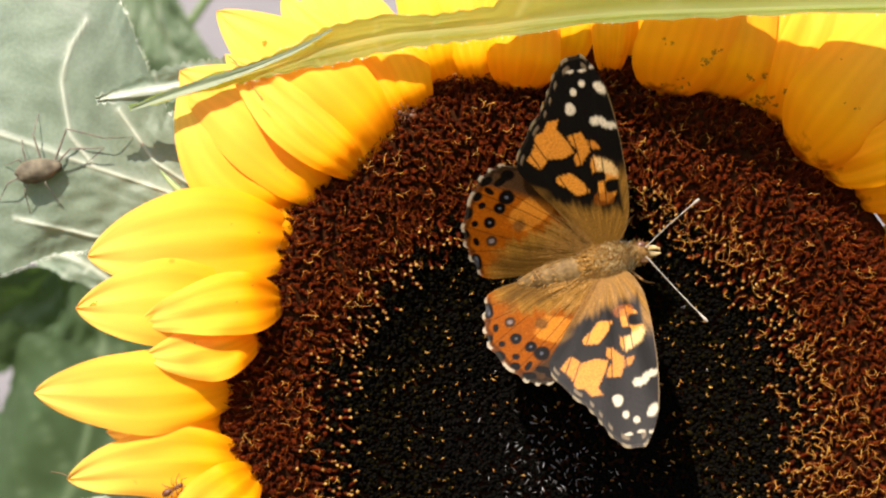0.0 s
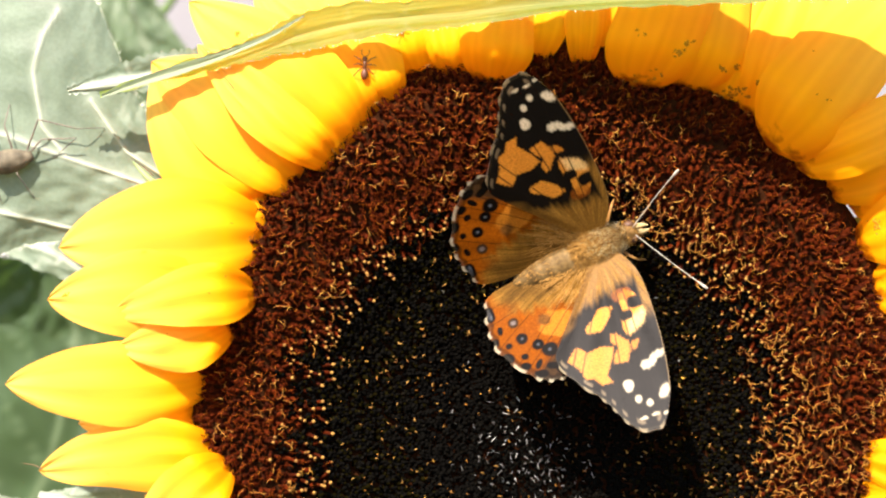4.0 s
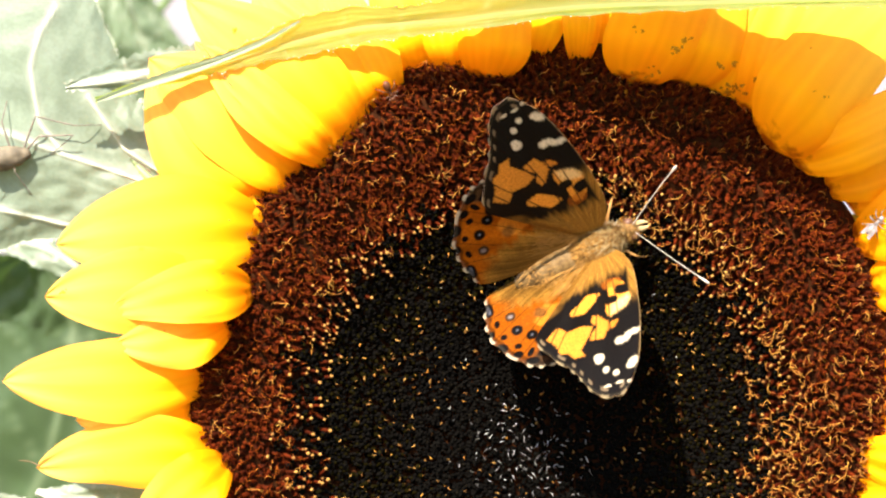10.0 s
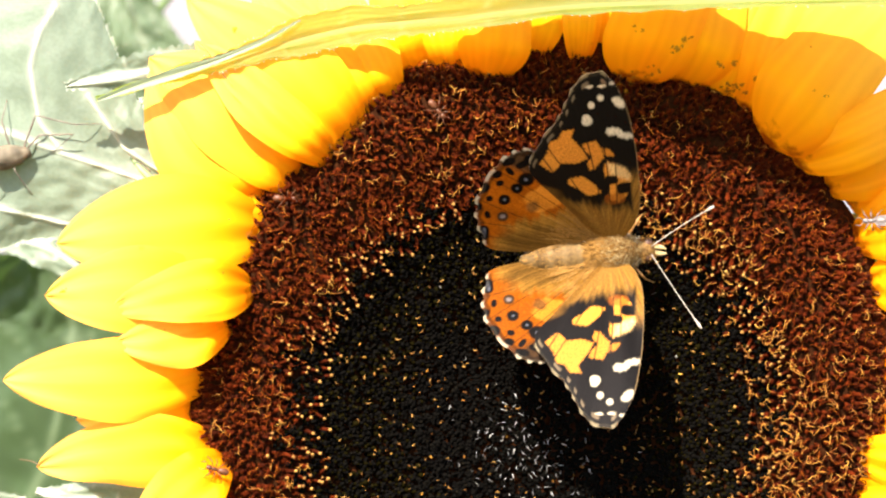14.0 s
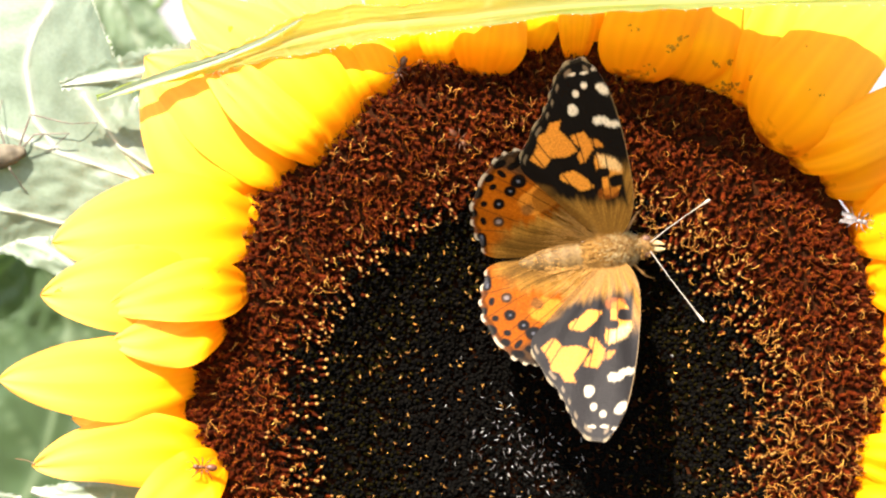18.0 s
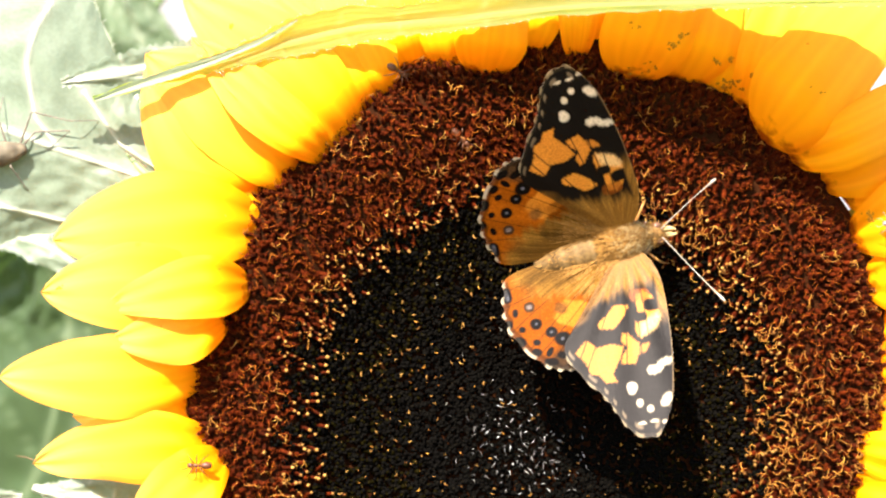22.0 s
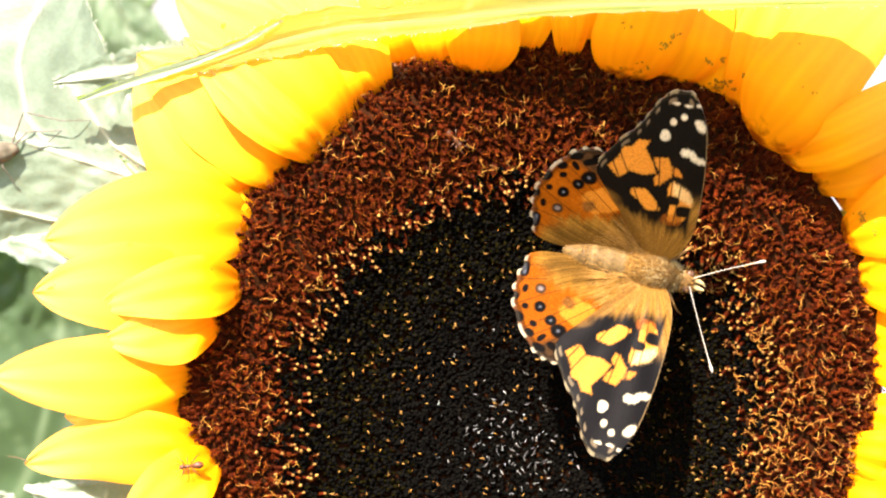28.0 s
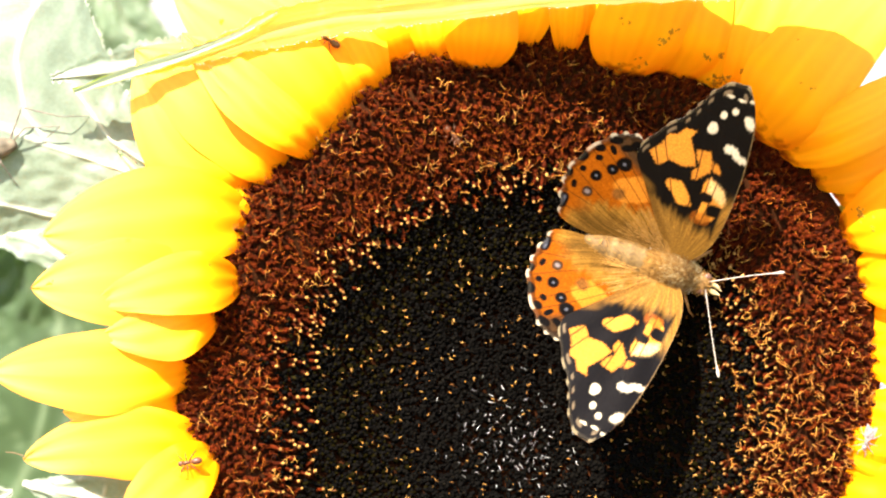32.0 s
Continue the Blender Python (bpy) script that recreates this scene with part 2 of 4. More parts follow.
def dish(r):
    """Height of the flower's disc at r mm from its middle."""
    return float(np.interp(r, [0, 12, 24, 32, 40, 44, 47.5, 51], [-6.0, -4.9, -1.8, 1.4, 4.6, 5.2, 4.2, 1.6]))

# ---- the sunflower ----
flower = thing("sunflower", "large yellow sunflower head with dark brown disc in full bloom", "flower", FLOWER)


def receptacle():
    prof = [(0, -20), (9, -20), (20, -17), (34, -11), (46, -5), (51.5, -1), (52, 0.5), (50.5, 1.2)]
    prof += [(r, dish(r) - 1.1) for r in (49, 46, 43, 40, 37, 34, 30, 26, 22, 17, 12, 6, 0.01)]
    verts, sides = [], 72
    for i, (r, z) in enumerate(prof):
        for k in range(sides):
            a = 2 * math.pi * k / sides
            q = r * (1 + 0.012 * math.sin(5 * a + i))
            verts.append((q * math.cos(a) * MM, q * math.sin(a) * MM, z * MM))
    faces = grid_faces(len(prof), sides, True)
    idx = [0 if f < 6 * sides else 1 for f in range(len(faces))]
    part("receptacle", mesh_of("receptacle", verts, faces, [M_GREEN, M_BED], idx), flower, "green back of the flower head")


receptacle()


def petal_mesh(base, tip, width, arch=2.0, bend=0.0, cup=-0.7, drop=5.5, lean=0.0, seed=0, sharp=3.2, root=0.34, fold=0.0):
    """A ray petal from base to tip (mm in the flower's face): rounded at the disc, pointed at the tip, ridged and cupped."""
    nu, nv = 40, 19
    b, t = np.asarray(base, float) + np.array([0, 0, 1.9]), np.asarray(tip, float)
    d = t - b
    ln = np.linalg.norm(d[:2])
    d2 = d[:2] / ln
    side = np.array([-d2[1], d2[0]])
    verts, along, streak = [], [], []
    for i in range(nu):
        s = i / (nu - 1)
        e = min(s / root, 1)
        w = width / 2 * (math.sqrt(max(0, 1 - (1 - e) ** 2)) * 0.95 + 0.05) * max(0.0, 1 - s ** sharp) ** 0.75
        mid = b[:2] + d2 * ln * s + side * bend * math.sin(math.pi * s)
        h = b[2] + d[2] * s + arch * math.sin(math.pi * s ** 0.8) - drop * max(0, 1 - s / 0.2) ** 2
        h += 0.9 * noise.noise(Vector((s * 2.2, seed * 3.3, 5)))
        for j in range(nv):
            v = 2 * j / (nv - 1) - 1
            p = mid + side * w * v * (1 + 0.09 * noise.noise(Vector((s * 3.5, seed * 7.1, 4.0 if v > 0 else 0))))
            z = h + cup * v * v * math.sin(math.pi * min(1, s + 0.15)) + lean * v * w / 4
            z += fold * max(0, v) ** 2 * math.sin(math.pi * s)
            ridge = math.cos(v * 8.5 + 0.7 * math.sin(3 * s + seed))
            z += 0.55 * math.sin(s * 9 + seed * 1.9 + (2 if v > 0 else 0)) * abs(v) ** 3 * math.sin(math.pi * s)
            z += 0.22 * ridge * (1 - 0.6 * s)
            z += 0.5 * noise.noise(Vector((s * 4, v * 1.6, seed * 1.7)))
            verts.append((p[0] * MM, p[1] * MM, z * MM))
            along.append(s)
            streak.append(0.5 + 0.35 * math.cos(v * 34 + seed + 2 * math.sin(s * 2.0)) + 0.25 * noise.noise(Vector((s * 3, v * 14, seed))))
    me = mesh_of("petal", verts, grid_faces(nu, nv), M_PETAL)
    float_attr(me, "along", along)
    float_attr(me, "streak", streak)
    return me


PETAL_COUNT = [0]


def petal(bx, by, tx, ty, width, hb, ht, **shape):
    PETAL_COUNT[0] += 1
    me = petal_mesh(at(bx, by, hb) - HUB, at(tx, ty, ht) - HUB, width * 0.0827, seed=PETAL_COUNT[0], **shape)
    part("petal", me, flower)


def petals_around():
    # the left side, from the bottom up
    petal(388, 925, 180, 1010, 150, 2, -2, arch=3)
    petal(385, 800, 60, 825, 132, 3, -1, arch=2, bend=-1.5)
    petal(395, 815, 235, 930, 118, 6, 4, arch=3, fold=2.5)
    petal(372, 655, 0, 672, 158, 3, 0, arch=2, bend=0.5, root=0.5)
    petal(362, 705, 130, 742, 110, 0, -4, arch=1)
    petal(410, 540, 74, 522, 170, 4, 1, arch=2.5, bend=-1.5, root=0.5)
    petal(442, 508, 190, 548, 118, 7, 4, arch=3.2, bend=-0.8, sharp=2.2, fold=1.5)
    petal(402, 564, 200, 606, 118, 6, 3, arch=3, bend=1.0, sharp=2.2, fold=1)
    petal(470, 402, 95, 430, 190, 4, 0, arch=3, bend=-1.4, root=0.5)
    petal(500, 375, 215, 395, 120, 1, -3, arch=2, bend=-1)
    petal(540, 322, 258, 100, 212, 3, 1, arch=2, bend=-1.5, sharp=2.5, root=0.75)
    petal(478, 355, 263, 112, 205, 2, 0, arch=2, bend=2.6, sharp=2.4, root=0.7)
    petal(630, 250, 325, -6, 212, 5, 0, arch=2.5, bend=-1.0, sharp=2.1, root=0.7)
    petal(585, 286, 340, 70, 118, 5.5, 1.5, arch=2.5, bend=0.5, sharp=2.2, root=0.6, fold=1.5)
    petal(655, 218, 440, -30, 120, 3.5, -3, arch=2)
    petal(600, 250, 400, 40, 120, 1, -4, arch=1)
    # the top
    petal(690, 183, 560, -60, 110, 3, -5, arch=3)
    petal(660, 185, 480, -60, 130, 0, -10, arch=2)
    petal(740, 130, 660, -160, 120, 2, -7, arch=3)
    petal(800, 135, 760, -170, 105, 3, -5, arch=3)
    petal(858, 138, 900, -150, 130, 6, -1, arch=4, root=0.22, cup=-2.6)
    petal(925, 108, 960, -190, 130, 3, -5, arch=3)
    petal(1022, 112, 1030, -190, 76, 4, -4, arch=3)
    petal(1055, 100, 1080, -190, 90, 1, -8, arch=2)
    petal(1120, 142, 1205, -210, 165, 7.5, 1, arch=4, root=0.22, bend=-1, cup=-2.6)
    petal(1195, 150, 1290, -200, 170, 4, -4, arch=4, root=0.22, cup=-2.6)
    petal(1270, 180, 1390, -170, 125, 2, -7, arch=3)
    petal(1325, 196, 1450, -120, 130, 4, -5, arch=3)
    # the right side, from the top down
    petal(1364, 252, 1640, -60, 185, 8.5, -2, arch=4, root=0.22, bend=1.5, cup=-2.6)
    petal(1408, 284, 1760, 95, 110, 7, -2, arch=5, root=0.2, bend=-1, fold=-2)
    petal(1455, 325, 1790, 190, 140, 3, -9, arch=3, bend=1)
    petal(1500, 350, 1830, 300, 130, 1, -12, arch=2)
    petal(1512, 425, 1850, 330, 150, 4, -7, arch=4, bend=2)
    petal(1538, 505, 1890, 470, 160, 4, -9, arch=3)
    petal(1545, 570, 1900, 590, 130, 2, -12, arch=3)
    petal(1550, 640, 1900, 680, 130, 3, -10, arch=3)
    petal(1540, 735, 1890, 790, 120, 3, -10, arch=3)
    petal(1510, 800, 1860, 860, 110, 5, -7, arch=3)
    petal(1500, 868, 1840, 960, 150, 4, -9, arch=3)
    # the rest of the ring
    for k in range(22):
        a = radians(-31 - k * 122 / 21)
        r0, r1 = 49 + random.uniform(-1.5, 1.5), 82 + random.uniform(-7, 6)
        da = random.uniform(-0.08, 0.08)
        h = random.choice((1, 3, 5))
        PETAL_COUNT[0] += 1
        me = petal_mesh((r0 * math.cos(a), r0 * math.sin(a), h), (r1 * math.cos(a + da), r1 * math.sin(a + da), h - random.uniform(2, 5)),
                        random.uniform(9.5, 14), arch=3, bend=random.uniform(-2, 2), seed=PETAL_COUNT[0])
        part("petal", me, flower)


petals_around()


def bract_mesh(seed):
    """A pointed green bract, 30 mm long, along +x."""
    verts, vein = [], []
    for i in range(22):
        s = i / 21
        w = 4.6 * (1 - s) ** 0.7 * (0.6 + 0.8 * s * (1 - s)) * 1.2 + 0.12
        for j in range(9):
            v = j / 4 - 1
            verts.append((23 * s * MM, (w * v + 1.2 * math.sin(3 * s + seed)) * MM, (-3 * s + 2.5 * s * s + 0.9 * v * v + 0.4 * math.sin(seed + 5 * s)) * MM))
            vein.append(max(0, 1 - abs(v) * 5) * 0.6)
    me = mesh_of("bract", verts, grid_faces(22, 9), M_BRACT)
    float_attr(me, "vein", vein)
    return me


BRACTS = [bract_mesh(k * 1.3) for k in range(4)]
for k in range(26):
    a = radians(k * 360 / 26 + random.uniform(-4, 4))
    r = 44 + random.uniform(-2, 2)
    part("bract", BRACTS[k % 4], flower, "pointed green bract",
         Matrix.Translation((r * math.cos(a) * MM, r * math.sin(a) * MM, (-6 - (k % 2) * 2) * MM)) @ Matrix.Rotation(a + random.uniform(-0.15, 0.15), 4, "Z") @ Matrix.Rotation(random.uniform(0.1, 0.35), 4, "Y"))


# -- florets of the disc --
def curl_chunk(rng, size, gap):
    """Two curled arms of a stigma."""
    chunks = []
    for sgn in (-1, 1, -1, 1)[: rng.choice((2, 3, 4))]:
        turn = rng.uniform(2.0, 5.0)
        rad = size * rng.uniform(0.45, 0.8)
        q = rng.uniform(-0.9, 0.9)
        side = np.array([math.cos(q), math.sin(q), 0]) * sgn
        pts = []
        for i in range(8):
            q = turn * i / 7
            pts.append(np.array([0, 0, gap]) + side * rad * (1 - math.cos(q)) * 0.9 + np.array([0, 0, 1]) * rad * math.sin(q) + np.array([0.08, 0.1, 0]) * i * size * rng.uniform(0.2, 0.8))
        v, f = tube(np.array(pts), [0.060, 0.050, 0.028], 8, 3)
        chunks.append((v, f))
    return chunks


def floret_variant(rng, kind):
    """Vertices (mm), faces and material slots of one floret standing on +z."""
    chunks, slots = [], []
    if kind == "open":
        v, f = tube([(0, 0, -1.6), (0.05, 0, -0.4), (0, 0.05, 0.5)], [0.40, 0.36, 0.30], 4, 6)
        chunks.append((v, f)), slots.extend([0] * len(f))
        for v, f in curl_chunk(rng, rng.uniform(0.45, 0.85), 0.45):
            chunks.append((v, f)), slots.extend([1] * len(f))
    elif kind == "gold":
        v, f = tube([(0, 0, -1.6), (0.05, 0, -0.2), (0, 0.05, 0.9)], [0.42, 0.36, 0.34], 4, 6)
        chunks.append((v, f)), slots.extend([0] * len(f))
        for v, f in curl_chunk(rng, rng.uniform(0.5, 0.85), 0.8):
            chunks.append((v, f)), slots.extend([2] * len(f))
    elif kind == "knob":
        v, f = tube([(0, 0, -1.4), (0.05, 0.05, 0.3), (0.1, 0, 1.3)], [0.40, 0.26, 0.2], 4, 6)
        chunks.append((v, f)), slots.extend([0] * len(f))
        z = rng.uniform(1.2, 1.8)
        v, f = tube([(0.1, 0, z - 0.35), (0.12, 0.03, z), (0.1, 0.05, z + 0.35)], [0.10, 0.27, 0.08], 5, 6)
        chunks.append((v, f)), slots.extend([3] * len(f))
    else:
        n = 4
        lean = rng.uniform(-0.25, 0.25)
        v, f = tube([(0, 0, -1.0), (0, 0, 0.1), (lean, lean * 0.6, 0.5), (lean * 1.5, lean, 0.75)], [0.42, 0.46, 0.3, 0.05], n, 5)
        chunks.append((v, f)), slots.extend([4] * len(f))
        if kind == "fleck":
            q, g = rng.uniform(0, 6.28), rng.choice((0.5, 0.7, 1.0, 1.5))
            v, f = tube([(lean, 0, 0.5), (lean + 0.2 * g * math.cos(q), 0.2 * g * math.sin(q), 1.0), (lean + 0.45 * g * math.cos(q + 0.6), 0.45 * g * math.sin(q + 0.6), 1.0)], [0.05 * g, 0.085 * g, 0.03], 5, 4)
            chunks.append((v, f)), slots.extend([rng.choice((2, 3, 3))] * len(f))
        # a pale sliver on the bud, painting in a glint
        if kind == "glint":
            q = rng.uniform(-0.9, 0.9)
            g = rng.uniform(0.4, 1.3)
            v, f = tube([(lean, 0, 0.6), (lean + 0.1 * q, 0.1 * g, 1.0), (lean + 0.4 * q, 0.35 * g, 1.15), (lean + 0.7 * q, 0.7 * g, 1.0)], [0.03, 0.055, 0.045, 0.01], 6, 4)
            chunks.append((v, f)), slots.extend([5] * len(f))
    v, f = merged(chunks)
    return np.array(v), f, slots


FLORET_MATS = [M_TUBE, M_CURL, M_GOLD, M_POLLEN, M_BUD, M_GLINT, M_OLIVE]


def disc_florets():
    rng = random.Random(11)
    kinds = {k: [floret_variant(rng, k) for _ in range(n)] for k, n in (("open", 14), ("gold", 10), ("knob", 5), ("bud", 5), ("fleck", 16), ("glint", 12))}
    single = {k: [mesh_of("floret", v * MM, f, FLORET_MATS, s) for v, f, s in kinds[k]] for k in ("gold", "knob", "open")}
    zones = {"outer_floret": [], "ring_floret": [], "closed_bud": []}
    total, picked = 9600, 0
    for n in range(1, total):
        r = 50.5 * math.sqrt(n / total)
        a = n * 2.399963 + rng.uniform(-0.01, 0.01)
        x, y = r * math.cos(a) + rng.uniform(-0.28, 0.28), r * math.sin(a) + rng.uniform(-0.28, 0.28)
        q = math.hypot(x + 1.0, y + 5.0) + 1.4 * noise.noise(Vector((x * 0.12, y * 0.12, 3)))
        if q > 36.5 + (2.2 if x > 4 else 0) + rng.uniform(-2.5, 2.5):
            # more gold florets at lower right; they also paint in its stronger light
            gold_lit = 0.06 + 0.42 * min(1, max(0, (x * 0.6 - y * 0.8 - 12) / 24))
            kind, zone = ("open" if rng.random() > gold_lit + 0.3 * noise.noise(Vector((x * 0.3, y * 0.3, 8))) else "gold"), "outer_floret"
            if rng.random() < 0.05:
                continue
        elif q > 30.5:
            kind, zone = ("gold" if rng.random() < 0.15 + 0.08 * (q - 30.5) else "knob"), "ring_floret"
            if x < 5 and kind == "gold" and rng.random() < 0.55:
                kind = "open"
            if rng.random() < 0.82 - 0.11 * (q - 30.5):
                kind, zone = "bud", "closed_bud"
        else:
            kind, zone = ("fleck" if rng.random() < (0.11 + 0.07 * min(1, max(0, (q - 10) / 10))) + 0.12 * noise.noise(Vector((x * 0.15, y * 0.15, 1))) else "bud"), "closed_bud"
            # painted glints gather below the middle, where the highlight lies
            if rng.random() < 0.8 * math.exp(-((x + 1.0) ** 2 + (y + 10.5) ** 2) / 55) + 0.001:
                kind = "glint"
        v, f, s = rng.choice(kinds[kind])
        if zone == "closed_bud" and q > 19 + rng.uniform(-3, 3):
            s = [6 if i == 4 else i for i in s]
        e = 0.6
        slope = (dish(r + e) - dish(r - e)) / (2 * e)
        lean = math.atan(slope) * 1.3
        tilt = Matrix.Rotation(-lean + rng.uniform(-0.3, 0.3), 3, Vector((-math.sin(a), math.cos(a), 0)))
        tilt = tilt @ Matrix.Rotation(rng.uniform(-0.3, 0.3), 3, Vector((math.cos(a), math.sin(a), 0))) @ Matrix.Rotation(rng.uniform(0, 6.28), 3, "Z")
        size = rng.uniform(0.8, 1.15)
        if kind == "bud":
            size *= 0.7
            for _ in range(4):
                k2 = rng.choice(kinds["bud"])
                zones[zone].append((k2[0] * size * rng.uniform(0.8, 1.1) + np.array([x + rng.uniform(-0.6, 0.6), y + rng.uniform(-0.6, 0.6), dish(r) + rng.uniform(-0.1, 0.2)]), k2[1], k2[2]))
        z = dish(r) + rng.uniform(-0.3, 0.3) - (0.4 if zone == "outer_floret" else 0)
        if zone == "ring_floret" and picked < 300:
            picked += 1
            m = Matrix.Translation((x * MM, y * MM, z * MM)) @ tilt.to_4x4() @ Matrix.Diagonal((size, size, size, 1))
            part("floret", rng.choice(single[kind]), flower, "", m)
        else:
            zones[zone].append((v @ np.array(tilt).T * size + np.array([x, y, z]), f, s))
    for zone, items in zones.items():
        if not items:
            continue
        verts = np.concatenate([i[0] for i in items]) * MM
        faces, slots, base = [], [], 0
        for v, f, s in items:
            faces.extend(tuple(k + base for k in q) for q in f)
            slots.extend(s)
            base += len(v)
        label = {"outer_floret": "curled reddish brown florets", "ring_floret": "golden tipped florets", "closed_bud": "tight dark closed buds"}[zone]
        ob = part(zone, mesh_of(zone, verts, faces, FLORET_MATS, slots), flower, label)
        ob["kind"] = "stuff"


disc_florets()


# -- pollen crumbs and brown marks on the petals --
from mathutils.bvhtree import BVHTree


def tree_of(obs):
    verts, faces = [], []
    for ob in obs:
        k = len(verts)
        m = FACE.inverted() @ (ob.parent.matrix_basis if ob.parent else Matrix()) @ ob.matrix_basis
        verts.extend(m @ v.co for v in ob.data.vertices)
        faces.extend([i + k for i in p.vertices] for p in ob.data.polygons)
    return BVHTree.FromPolygons(verts, faces)


PETAL_TREE = tree_of([o for o in flower.children if o.name.split(".")[0] in ("petal", "receptacle")])


def on_surface(tree, cx, cy, lift=0.0):
    """Where the chart's place lies on the plant (mm), raised by lift, and the way the surface faces."""
    eye, to = Vector((0, 0, 260)) * MM, Vector(at(cx, cy, 0)) * MM
    way = (to - eye).normalized()
    hit, nrm, _, _ = tree.ray_cast(eye, way)
    if hit is None:
        return to, Vector((0, 0, 1))
    if nrm.dot(way) > 0:
        nrm = -nrm
    return hit + (nrm if lift > 0 else way * -1) * lift * MM, nrm


def speck_mesh(seed):
    verts = []
    for i in range(4):
        for k in range(8):
            a = 2 * math.pi * k / 8
            r = (1.0, 0.9, 0.55, 0.05)[i] * (1 + 0.3 * math.sin(3 * a + seed) + 0.2 * math.sin(2 * a + 2 * seed))
            verts.append((0.55 * r * math.cos(a) * MM, 0.36 * r * math.sin(a) * MM, (-0.1, 0.02, 0.05, 0.06)[i] * MM))
    return mesh_of("speck", verts, grid_faces(4, 8, True), M_SPECK)


SPECKS = [speck_mesh(k) for k in range(4)]


def specks(x0, y0, x1, y1, count, spread, size, seed):
    rng = random.Random(seed)
    for k in range(count):
        f = rng.random()
        p, nrm = on_surface(PETAL_TREE, x0 + (x1 - x0) * f + rng.gauss(0, spread), y0 + (y1 - y0) * f + rng.gauss(0, spread))
        q = size * rng.uniform(0.5, 1.3)
        m = FLOWER.inverted() @ FACE @ Matrix.Translation(p) @ nrm.to_track_quat("Z", "Y").to_matrix().to_4x4() @ Matrix.Rotation(rng.uniform(0, 6.28), 4, "Z") @ Matrix.Diagonal((q, q, q, 1))
        part("speck", SPECKS[k % 4], flower, "", m)


specks(1100, 165, 1112, 128, 12, 7, 0.75, 1)
specks(1135, 135, 1175, 105, 9, 5, 0.5, 11)
specks(1180, 92, 1215, 66, 10, 4, 0.7, 2)
specks(1266, 118, 1300, 108, 9, 4, 0.75, 3)
specks(1275, 160, 1330, 148, 14, 7, 0.8, 4)
specks(1100, 60, 1130, 50, 4, 5, 0.43, 5)
specks(1410, 51, 1470, 210, 4, 8, 0.43, 6)
specks(409, 50, 413, 52, 3, 1.5, 0.86, 7)
specks(1530, 380, 1562, 410, 16, 7, 0.65, 8)
specks(330, 550, 520, 160, 7, 45, 0.32, 9)
specks(100, 512, 110, 516, 3, 3, 0.86, 10)

for path in (((212, 308, -4), (245, 322, -3), (276, 340, -2)), ((222, 272, -5), (246, 288, -4), (262, 302, -3)), ((346, 74, 3), (358, 84, 3), (368, 98, 4)), ((388, 128, 9), (398, 140, 9), (407, 152, 9)), ((30, 812, -2), (50, 815, -1), (66, 822, 0))):
    pts = [at(*q) - HUB for q in path]
    part("withered_tip", rod("withered_tip", pts, [0.05, 0.07, 0.09], M_DRY, 14, 5), flower)
for path in (((226, 278, -4), (252, 306, -3), (285, 338, -3)),):
    pts = [at(*q) - HUB for q in path]
    part("bract_tip", rod("bract_tip", pts, [0.15, 0.5, 0.9], M_BRACT, 14, 6), flower)


# ---- stems, leaves and the garden behind ----
def leaf_mesh(mid, side, left, right, mat, curl=2.0, teeth=0.5, ripple=1.5, nveins=7, seed=0, nu=90, nv=41, lines=()):
    """A blade along the midrib mid (mm), its halves left and right of it (mm along), spread along side."""
    c = spline(mid, nu)
    sd = np.asarray(side, float)
    sd /= np.linalg.norm(sd)
    verts, vein = [], []
    for i in range(nu):
        s = i / (nu - 1)
        d = c[min(i + 1, nu - 1)] - c[max(i - 1, 0)]
        d /= np.linalg.norm(d)
        across = sd - d * float(sd @ d)
        across /= np.linalg.norm(across)
        up = np.cross(d, across)
        wl = np.interp(s, np.linspace(0, 1, len(left)), left)
        wr = np.interp(s, np.linspace(0, 1, len(right)), right)
        for j in range(nv):
            v = 2 * j / (nv - 1) - 1
            w = wl if v > 0 else wr
            edge = abs(v) ** 6
            tooth = teeth * edge * (0.5 + 0.5 * math.sin(s * 150 + 3 * math.sin(s * 31 + seed)))
            wave = ripple * noise.noise(Vector((s * 5, v * 2.0, seed * 2.3))) + 0.35 * ripple * noise.noise(Vector((s * 16, v * 7.0, seed * 1.1)))
            side_vein = abs(((s * nveins - abs(v) * w / 26 + 0.3 * seed) % 1) - 0.5) * 2
            vm = max(max(0, 1 - abs(v) * w / 0.9), 0.8 * max(0, 1 - (1 - side_vein) * 9) * (1 - abs(v)) ** 0.3)
            flat = c[i] + across * w * v
            for line in lines:
                vm *= 0.35
            for line in lines:
                for a, b in zip(line, line[1:]):
                    ab = b - a
                    q = min(1, max(0, float((flat - a)[:2] @ ab[:2]) / float(ab[:2] @ ab[:2])))
                    gap = np.linalg.norm((flat - a - ab * q)[:2])
                    vm = max(vm, 1 - gap / 0.5, 0.25 * (1 - gap / 1.3))
            p = c[i] + across * (w * v + math.copysign(tooth, v)) + up * (curl * min(1, w / 14) * v * v + wave - 0.5 * vm)
            verts.append(p * MM)
            vein.append(vm)
    me = mesh_of("leaf", verts, grid_faces(nu, nv), mat)
    float_attr(me, "vein", vein)
    return me


def chart(rows):
    return [at(*r) for r in rows]


def stem_mesh(name, pts, radii, sides=14):
    return rod(name, pts, radii, M_GREEN, 60, sides)


